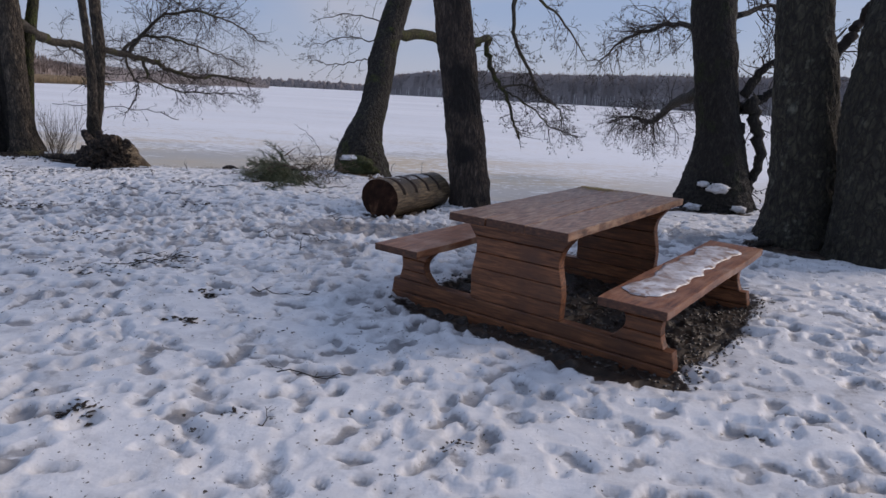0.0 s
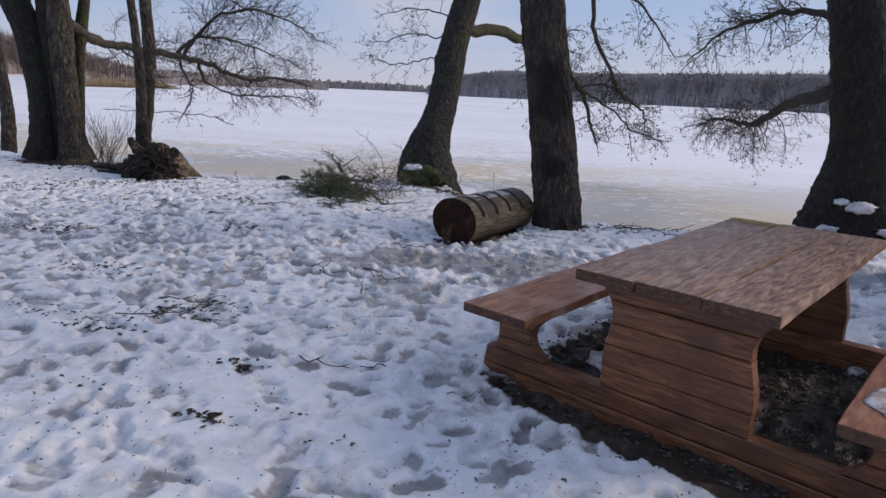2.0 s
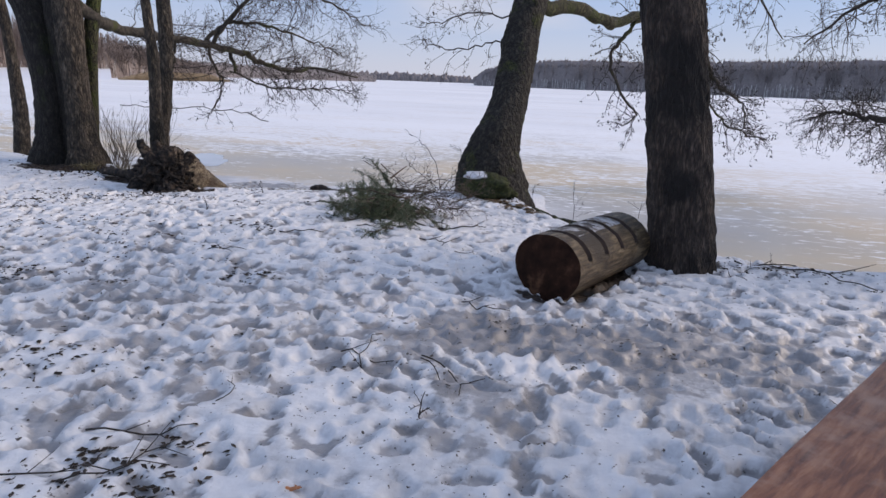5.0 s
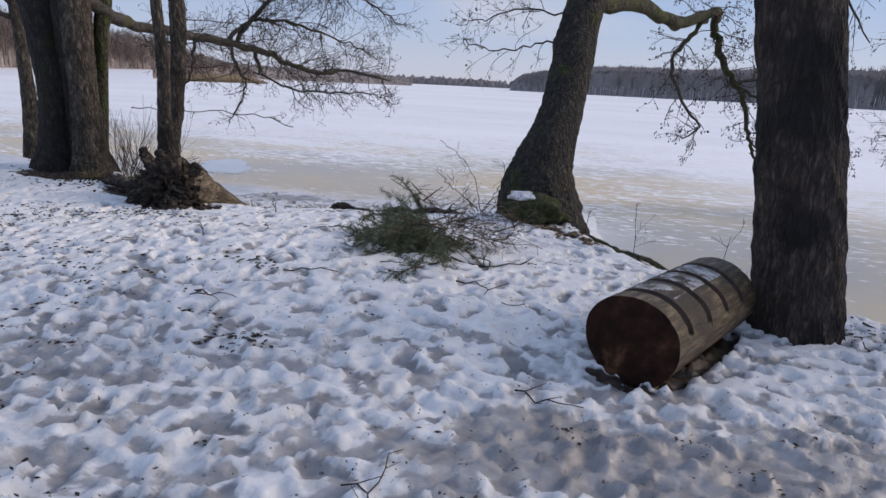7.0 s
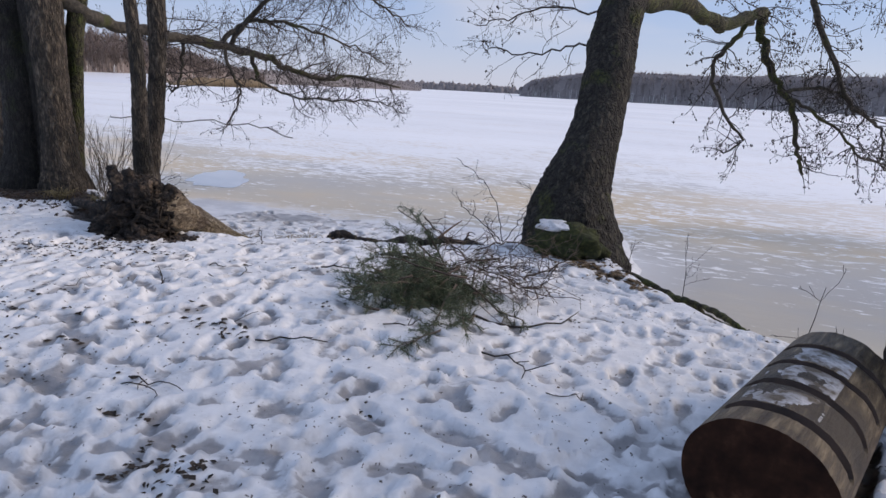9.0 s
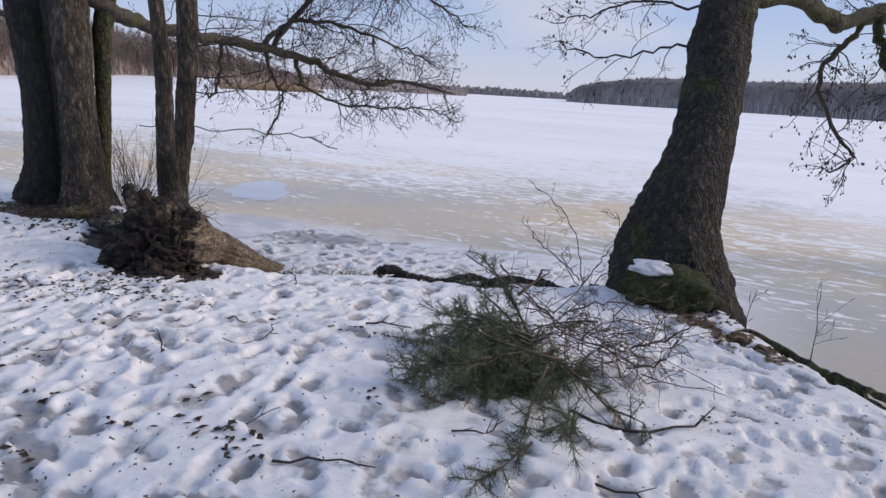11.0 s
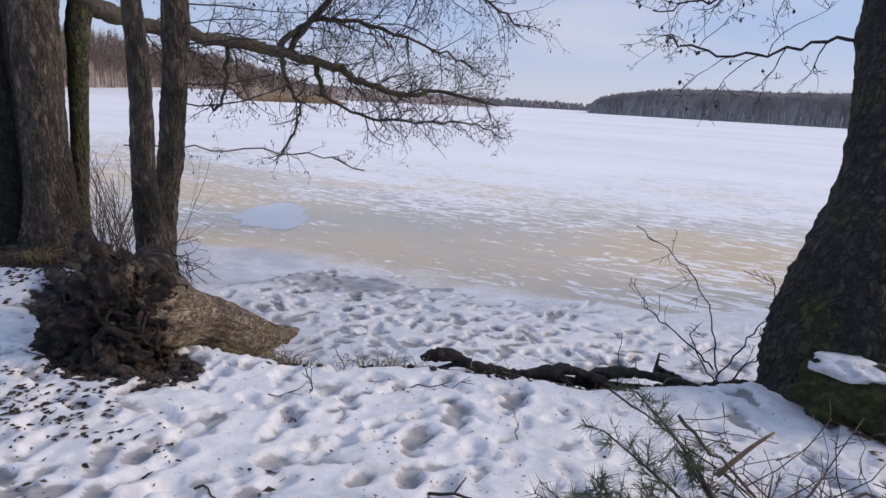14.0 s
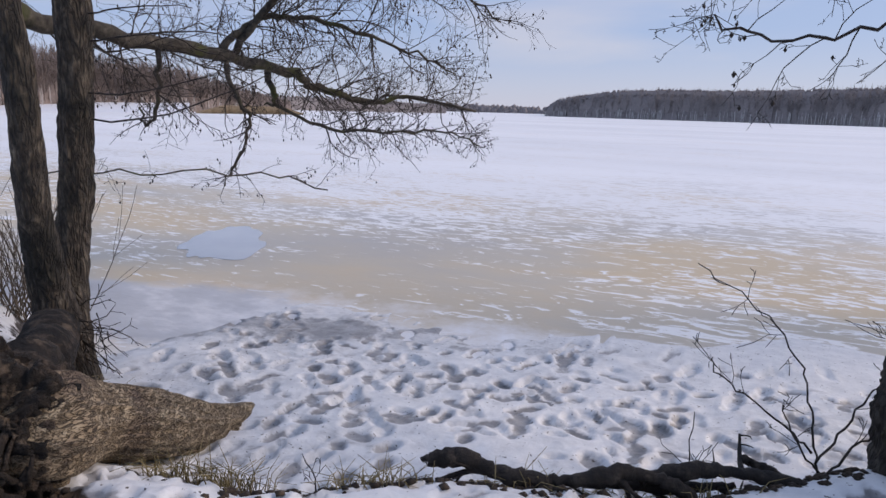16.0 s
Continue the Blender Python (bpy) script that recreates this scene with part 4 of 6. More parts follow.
def build_table():
    tab = empty("picnic_table", "reddish-brown timber picnic table with attached benches, standing in bare gravel", "picnic table")
    # table top of three boards with end caps
    edges = [-0.45, -0.152, 0.148, 0.45]
    for i in range(3):
        board("top_board", tab, edges[i] + 0.003, edges[i + 1] - 0.003, -1.003 + 0.006 * (i % 2), 1.003, TT - 0.055, TT + 0.002 * (i % 2), TABLE_TOP, 0.007, wave=0.010, seed=i * 3.3)
    for side in (-1, 1):
        x0, x1 = (0.69, 1.10) if side > 0 else (-1.09, -0.68)
        board("seat_board", tab, x0, x1, -1.055, 1.05, 0.405, 0.457, SEAT_TOP, 0.007, wave=0.012, seed=7 + side)
    for y0 in (-0.845, 0.765):
        y1 = y0 + 0.075
        # ground sill
        outline_slab("sill", tab, [(-1.10, -0.06), (1.10, -0.06), (1.105, 0.052), (-1.105, 0.052)], y0 - 0.006, y1 + 0.006, TABLE_SIDE)
        outline_slab("sill", tab, [(-1.105, 0.057), (1.105, 0.057), (1.085, 0.155), (-1.085, 0.155)], y0 - 0.004, y1 + 0.006, TABLE_SIDE)
        # shaped leg of five planks
        zs = [0.158, 0.268, 0.385, 0.500, 0.612, TT - 0.058]
        for a, b in zip(zs, zs[1:]):
            n = 5
            up = [a + 0.0018 + (b - a - 0.0036) * i / n for i in range(n + 1)]
            outline_slab("plank", tab, [(pedestal_half(z), z) for z in up] + [(-pedestal_half(z), z) for z in up[::-1]], y0, y1, TABLE_SIDE, 0.005)
        for side in (-1, 1):
            lz = [0.158, 0.235, 0.325, 0.402]
            for a, b in zip(lz, lz[1:]):
                up = [a + 0.0018 + (b - a - 0.0036) * i / 4 for i in range(5)]
                pts = [(side * bench_leg(z)[1], z) for z in up] + [(side * bench_leg(z)[0], z) for z in up[::-1]]
                outline_slab("plank", tab, pts if side > 0 else pts[::-1], y0, y1, TABLE_SIDE, 0.005)
    # long rail below the top and knot plug
    board("rail", tab, -0.04, 0.04, -0.77, 0.765, 0.60, TT - 0.058, TABLE_SIDE, 0.006)
    tab.matrix_world = pose(TABLE_X, TABLE_Y, 0.015, 0.6, -0.5, TABLE_TURN)
    return tab


table = build_table()


def icy_patch():
    """Thin icy snow left on one seat."""
    rs = np.random.RandomState(3)
    bm = bmesh.new()
    nx, ny = 14, 60
    grid = {}
    for j in range(ny):
        y = -0.88 + 1.72 * j / (ny - 1)
        w = 0.125 + 0.035 * noise.noise((j * 0.13, 3.3, 0)) + 0.022 * noise.noise((j * 0.31, 1.3, 0))
        c = 0.86 + 0.05 * noise.noise((j * 0.16, 8.8, 0))
        for i in range(nx):
            t = i / (nx - 1) * 2 - 1
            end = min(1, (j + 0.2) / 3, (ny - 0.8 - j) / 3)
            h = 0.015 * max(0, 1 - abs(t) ** 4) * end * (0.75 + 0.5 * noise.noise((t * 3, j * 0.35, 4)))
            grid[i, j] = bm.verts.new((c + t * w * max(0.35, end), y, 0.4615 + max(h, 0)))
    for j in range(ny - 1):
        for i in range(nx - 1):
            bm.faces.new((grid[i, j], grid[i + 1, j], grid[i + 1, j + 1], grid[i, j + 1]))
    geom = bmesh.ops.extrude_face_region(bm, geom=bm.faces[:])
    for v in [g for g in geom["geom"] if isinstance(g, bmesh.types.BMVert)]:
        v.co.z = 0.4585
    ob = part("snow_patch", bm, ICY_SNOW, None, "", True)
    ob.matrix_world = table.matrix_world.copy()
    tagged(ob, "thin crust of icy snow with needles on the bench", "snow")


icy_patch()


def bird_seed():
    """Yellow grains strewn on the far end of the table top."""
    rs = np.random.RandomState(19)
    tb = Tubes()
    for _ in range(420):
        u, w = -0.28 + rs.normal(0, 0.085), 0.89 + rs.normal(0, 0.04)
        if w < 0.99 and u > -0.44:
            tb.knob((u, w, TT + 0.0045), rs.uniform(0.003, 0.0055), 0.8)
    ob = tb.make("bird_seed", SEED)
    ob.matrix_world = table.matrix_world.copy()
    tagged(ob, "strewn yellow grains of bird seed on the table top", "seed", kind="stuff")


bird_seed()


# ---- notched log ----
def build_log():
    root = empty("log_seat", "thick sawn log with four notches lying on the snow", "log")
    length, rad, sides = 1.36, 0.258, 96
    slots = [(0.140, 0.205), (0.440, 0.500), (0.735, 0.792), (1.030, 1.085)]
    ss = set(np.linspace(0, length, 60).tolist())
    for a, b in slots:
        ss |= {a - 0.003, a, b, b + 0.003, (a + b) / 2}
    ss = sorted(ss)
    v, f = [], []
    for s in ss:
        cut = any(a <= s <= b for a, b in slots)
        for j in range(sides):
            th = 2 * math.pi * j / sides
            r = rad * (1 + 0.035 * math.cos(2 * th + 0.6) + 0.02 * math.sin(3 * th + s)) * (1 - 0.02 * s)
            r += 0.006 * noise.noise((3 * math.cos(th), 3 * math.sin(th), s * 1.4)) + 0.003 * noise.noise((14 * math.cos(th), 14 * math.sin(th), s * 2))
            if cut and radians(14) < th < radians(140):
                r -= 0.08 * min(1, (th - radians(14)) / 0.10, (radians(140) - th) / 0.30)
            v.append((r * math.cos(th), s, r * math.sin(th)))
    n = len(ss)
    for i in range(n - 1):
        for j in range(sides):
            j2 = (j + 1) % sides
            f.append((i * sides + j, (i + 1) * sides + j, (i + 1) * sides + j2, i * sides + j2))
    body = mesh_ob("log_body", v, f, LOG_SIDE, root)
    body.data.materials.append(SLOT_WOOD)
    slot_mats = []
    for i in range(n - 1):
        m = 1 if any(a - 0.0031 <= ss[i] and ss[i + 1] <= b + 0.0031 for a, b in slots) else 0
        for j in range(sides):
            th = 2 * math.pi * (j + 0.5) / sides
            slot_mats.append(m if radians(14) < th < radians(138) else 0)
    body.data.polygons.foreach_set("material_index", slot_mats)
    for s, out in ((0.0, -1), (length, 1)):
        bm = bmesh.new()
        rings = []
        for k in range(1, 9):
            ring = []
            for j in range(sides):
                x, _, z = v[(0 if out < 0 else n - 1) * sides + j]
                q = k / 8
                ring.append(bm.verts.new((x * q, s + out * (0.004 * noise.noise((x * q * 30, z * q * 30, s)) + 0.004) * (1 if k < 8 else 0), z * q)))
            rings.append(ring)
        bm.faces.new(rings[0])
        for a, b in zip(rings, rings[1:]):
            for j in range(sides):
                bm.faces.new((a[j], a[(j + 1) % sides], b[(j + 1) % sides], b[j]))
        part("cut_end", bm, LOG_END, root, "dark weathered end grain", True)
    root.matrix_world = pose(-0.895, 12.72, 0.255, -1.0, 0, -19.5)
    # thin snow left on top between the notches
    for s0, s1 in ((0.215, 0.430), (0.510, 0.725), (0.80, 1.02)):
        bm = bmesh.new()
        ring = {}
        for i in range(25):
            for j in range(29):
                s, th = s0 + (s1 - s0) * i / 24, radians(62 + 66 * j / 28)
                lump = noise.noise((s * 9, th * 3, 1.0)) + 0.35 * noise.noise((s * 60, th * 24, 2.0))
                edge = min(i, 24 - i) / 6 + 0.0, min(j, 28 - j) / 9
                h = 0.004 * min(1, edge[0], edge[1]) + 0.006 * lump - 0.001
                r = rad * (1 + 0.035 * math.cos(2 * th + 0.6) + 0.02 * math.sin(3 * th + s)) * (1 - 0.02 * s) + h
                ring[i, j] = bm.verts.new((r * math.cos(th), s, r * math.sin(th)))
        for i in range(24):
            for j in range(28):
                bm.faces.new((ring[i, j], ring[i + 1, j], ring[i + 1, j + 1], ring[i, j + 1]))
        dust = part("snow_patch", bm, FROST, None, "", True)
        dust.matrix_world = root.matrix_world.copy()
        tagged(dust, "thin patch of frosted snow on top of the log", "snow", "snow on the log")
    return root


log_seat = build_log()


# ---- trees ----
def crown(tb, rng, trunk_keys, count, length, depth, lift=0.02, r=0.05, zmin=3.0, cones=0.0):
    k = catmull(trunk_keys, 10)
    k = k[k[:, 2] > zmin]
    for _ in range(count):
        c = k[rng.randint(len(k))]
        a = rng.uniform(0, 2 * math.pi)
        grow(tb, rng, c[:3], (math.cos(a), math.sin(a), rng.uniform(0.1, 0.9)), length * rng.uniform(0.6, 1.1), min(r, c[3] * 0.6), depth, lift, 0.3, cones, dens=2.2, rmin=0.004)


def leaning_tree():
    keys = [(-2.34, 16.97, -0.40, 0.54), (-2.36, 17.02, 0.0, 0.51), (-2.39, 17.08, 0.21, 0.485), (-2.43, 17.14, 0.43, 0.43), (-2.43, 17.22, 0.62, 0.38), (-2.40, 17.32, 0.82, 0.335), (-2.325, 17.60, 1.22, 0.282), (-2.31, 17.90, 1.63, 0.268), (-2.31, 18.21, 2.08, 0.270), (-2.31, 18.55, 2.56, 0.266), (-2.15, 19.3, 3.8, 0.25), (-1.85, 20.2, 5.6, 0.2), (-1.5, 20.9, 7.6, 0.13), (-1.2, 21.4, 9.6, 0.05)]
    root = empty("leaning_tree", "mossy dark tree leaning over the ice, snow on its burl", "tree")
    trunk_mesh("trunk", keys, BARK_LEAN, root, 4, 0.10, 0.30, 5, 0.045, burls=((0.95, -1.5, 0.16, 0.035), (2.15, 3.3, 0.12, 0.03), (0.5, -1.2, 0.14, 0.03), (-0.15, -0.4, 0.22, 0.10)))
    rng = np.random.RandomState(21)
    main, tw = Tubes(), Tubes()
    limb(main, rng, [(-2.25, 18.45, 2.70), (-1.56, 20.0, 2.77), (-1.17, 21.0, 2.67), (-0.61, 22.3, 3.01), (-0.61, 22.2, 2.68), (-0.37, 22.0, 2.07), (-0.01, 22.0, 1.61), (0.22, 22.3, 0.95), (0.39, 22.5, 0.49)], 0.115, 0.025, 40, 0.9, 3, -0.03, 0.8, 0.3, twig_tb=tw)
    main.make("limb", BARK_MOSS, root)
    for pts, r0, n, ln in (([(-0.67, 22.0, 2.97), (-0.98, 21.8, 2.55), (-1.23, 21.8, 2.12), (-0.97, 21.9, 1.43), (-0.65, 22.0, 0.99), (-1.0, 21.9, 0.75)], 0.05, 34, 0.6),
                       ([(0.0, 22.0, 4.4), (0.11, 22.0, 3.15), (0.48, 22.2, 2.28), (0.9, 22.4, 1.62), (1.39, 22.6, 1.29), (1.45, 22.6, 0.8)], 0.06, 46, 0.75),
                       ([(-0.12, 22.0, 1.78), (0.28, 22.2, 1.89), (0.72, 22.4, 1.78), (1.0, 22.5, 1.45)], 0.035, 26, 0.6),
                       ([(-0.04, 22.0, 1.70), (0.54, 22.3, 1.38), (1.24, 22.6, 0.83), (1.9, 22.8, 0.6)], 0.03, 42, 0.75),
                       ([(-2.0, 19.9, 4.9), (-1.1, 21.0, 4.7), (0.0, 22.0, 4.4), (1.2, 22.8, 3.6), (2.0, 23.2, 2.6)], 0.08, 40, 1.0)):
        b = Tubes()
        limb(b, rng, pts, r0, 0.012, int(n * 0.8), ln * 1.15, 3, -0.03, 0.8, 0.2, twig_tb=tw)
        b.make("limb", LIMB, root)
    for pts in ([(-2.45, 18.3, 2.15), (-2.79, 18.3, 2.14), (-3.3, 18.2, 2.03), (-3.73, 18.1, 2.08), (-3.86, 18.1, 2.15)],
                [(-2.5, 18.5, 2.5), (-3.0, 18.5, 2.6), (-3.6, 18.3, 2.45), (-4.0, 18.2, 2.35)],
                [(-2.4, 18.7, 2.9), (-3.1, 18.5, 3.05), (-3.8, 18.4, 2.85)]):
        limb(tw, rng, pts, 0.014, 0.005, 16, 0.6, 3, 0.02, 0.08, 0.2)
    crown(tw, rng, keys, 16, 2.2, 2, cones=0.1)
    tagged(tw.make("twig_mass", TWIG, root), kind="stuff")
    # burl with moss and snow at the foot
    for nm, mat, c, s, seed in (("moss_burl", MOSS, (-2.34, 16.60, 0.15), (0.36, 0.22, 0.20), 1), ("snow_cap", OLD_SNOW, (-2.44, 16.60, 0.315), (0.20, 0.15, 0.060), 2)):
        bm = bmesh.new()
        bmesh.ops.create_icosphere(bm, subdivisions=4, radius=1.0)
        for v in bm.verts:
            k = 1 + 0.34 * noise.noise(v.co * 2.2 + Vector((seed * 5, 0, 0))) + 0.14 * noise.noise(v.co * 7) + 0.05 * noise.noise(v.co * 20)
            v.co = Vector((v.co.x * s[0] * k + c[0], v.co.y * s[1] * k + c[1], v.co.z * s[2] * k + c[2]))
        part(nm, bm, mat, root, "", True)
    return root


leaning_tree()


def pine_tree():
    keys = [(0.10, 14.05, -0.15, 0.290), (0.075, 14.05, 0.1, 0.285), (0.02, 14.05, 0.57, 0.268), (-0.11, 14.05, 1.41, 0.256), (-0.23, 14.05, 2.2, 0.25), (-0.45, 14.0, 3.6, 0.23), (-0.7, 14.0, 6.0, 0.2), (-0.9, 14.0, 9.0, 0.13), (-1.0, 14.0, 12.0, 0.04)]
    root = empty("straight_tree", "straight tree with scaly brown bark beside the notched log", "tree")
    trunk_mesh("trunk", keys, BARK_BROWN, root, 7, 0.16, 0.12, 5, 0.045, 110, 0.036, 0.3)
    rng = np.random.RandomState(5)
    tw = Tubes()
    crown(tw, rng, keys, 20, 2.0, 2, zmin=4.0)
    tagged(tw.make("twig_mass", TWIG, root), kind="stuff")


pine_tree()


def dark_oak():
    keys = [(3.68, 15.6, -0.3, 0.64), (3.69, 15.6, 0.05, 0.60), (3.71, 15.6, 0.30, 0.53), (3.715, 15.6, 0.63, 0.44), (3.68, 15.6, 1.06, 0.355), (3.60, 15.6, 1.48, 0.315), (3.45, 15.6, 2.3, 0.305), (3.34, 15.65, 3.1, 0.32), (3.5, 15.8, 5, 0.27), (3.6, 16.0, 8, 0.18), (3.7, 16.2, 11, 0.06)]
    root = empty("dark_tree", "dark broad trunk with a snow-filled hollow at its foot", "tree")
    trunk_mesh("trunk", keys, BARK_DARK, root, 12, 0.14, 0.3, 5, 0.04)
    rng = np.random.RandomState(15)
    tw = Tubes()
    for pts, r0, n, ln in (([(3.4, 15.9, 1.80), (3.45, 18.5, 1.58), (3.57, 21.0, 1.22), (3.52, 22.4, 1.14), (3.19, 23.0, 1.25), (2.7, 23.4, 1.0)], 0.10, 64, 1.2),
                           ([(3.75, 15.7, 1.55), (4.12, 15.8, 1.64), (4.38, 15.8, 1.82), (4.77, 15.8, 2.12), (5.3, 15.9, 2.8)], 0.10, 14, 0.9),
                           ([(3.5, 15.9, 2.6), (3.2, 18.0, 3.0), (2.6, 20.0, 2.9), (2.1, 21.5, 2.4)], 0.06, 48, 1.1),
                           ([(4.0, 15.5, 1.72), (4.12, 15.5, 1.35), (4.26, 15.5, 0.83), (4.2, 15.5, 0.4), (4.3, 15.5, -0.02)], 0.10, 10, 0.5),
                           ([(3.95, 15.5, 1.35), (3.98, 15.5, 0.9), (4.1, 15.5, 0.45), (4.22, 15.5, 0.1)], 0.05, 6, 0.4),
                           ([(3.9, 15.5, 1.75), (4.09, 15.5, 2.13), (4.25, 15.5, 2.3), (4.6, 15.5, 2.9)], 0.08, 16, 0.7),
                           ([(3.7, 15.8, 2.9), (4.4, 16.4, 3.1), (5.0, 16.8, 2.6)], 0.05, 30, 0.8)):
        b = Tubes()
        limb(b, rng, pts, r0, 0.045 if pts[-1][2] < 0.5 else 0.012, int(n * 1.25), ln, 3, -0.02, 0.3, 0.2, twig_tb=tw)
        b.make("limb", BARK_DARK, root)
    crown(tw, rng, keys, 18, 2.4, 2, zmin=3.5)
    tagged(tw.make("twig_mass", TWIG, root), kind="stuff")
    for c, s in (((3.62, 15.06, 0.40), (0.15, 0.06, 0.075)), ((3.42, 15.10, 0.45), (0.08, 0.05, 0.045)), ((3.30, 15.06, 0.10), (0.12, 0.07, 0.06)), ((3.95, 15.02, 0.12), (0.10, 0.06, 0.05))):
        bm = bmesh.new()
        bmesh.ops.create_icosphere(bm, subdivisions=3, radius=1.0)
        for v in bm.verts:
            k = 1 + 0.55 * noise.noise(v.co * 2.5 + Vector(c)) + 0.25 * noise.noise(v.co * 7 + Vector(c))
            v.co = Vector((v.co.x * s[0] * k + c[0], v.co.y * s[1] * k + c[1], v.co.z * s[2] * k + c[2]))
        part("snow_cap", bm, OLD_SNOW, root, "", True)


dark_oak()


def right_trees():
    a = empty("broad_tree", "broad grey-brown trunk with lichen and mossy roots", "tree", "trees by the table")
    ka = [(4.12, 13.1, -0.2, 0.54), (4.11, 13.1, 0.1, 0.51), (4.10, 13.1, 0.39, 0.44), (4.04, 13.1, 0.92, 0.378), (3.925, 13.1, 1.55, 0.34), (3.82, 13.1, 2.16, 0.306), (3.72, 13.12, 2.75, 0.285), (3.5, 13.2, 5, 0.25), (3.3, 13.3, 9, 0.14), (3.2, 13.3, 11.5, 0.05)]
    trunk_mesh("trunk", ka, BARK_OLD, a, 17, 0.16, 0.30, 6, 0.035)
    b = empty("broad_tree", "broad leaning trunk with pale lichen patches and mossy roots", "tree", "trees by the table")
    kb = [(4.62, 12.3, -0.2, 0.52), (4.60, 12.3, 0.1, 0.49), (4.54, 12.35, 0.5, 0.43), (4.50, 12.4, 1.0, 0.40), (4.45, 12.45, 1.57, 0.385), (4.48, 12.45, 2.13, 0.37), (4.52, 12.5, 2.67, 0.36), (5.2, 13.1, 5, 0.3), (6.0, 13.5, 9, 0.12), (6.3, 13.6, 11, 0.04)]
    trunk_mesh("trunk", kb, BARK_OLD, b, 19, 0.16, 0.32, 6, 0.035)
    rng = np.random.RandomState(25)
    for root, keys in ((a, ka), (b, kb)):
        tw = Tubes()
        crown(tw, rng, keys, 16, 2.2, 2, zmin=3.4)
        if root is a:
            limb(tw, rng, [(3.95, 13.15, 1.95), (4.22, 13.2, 2.3), (4.34, 13.2, 2.52), (4.5, 13.25, 2.85), (4.8, 13.3, 3.4)], 0.065, 0.04, 5, 0.7, 2)
        tagged(tw.make("twig_mass", TWIG, root), kind="stuff")


right_trees()


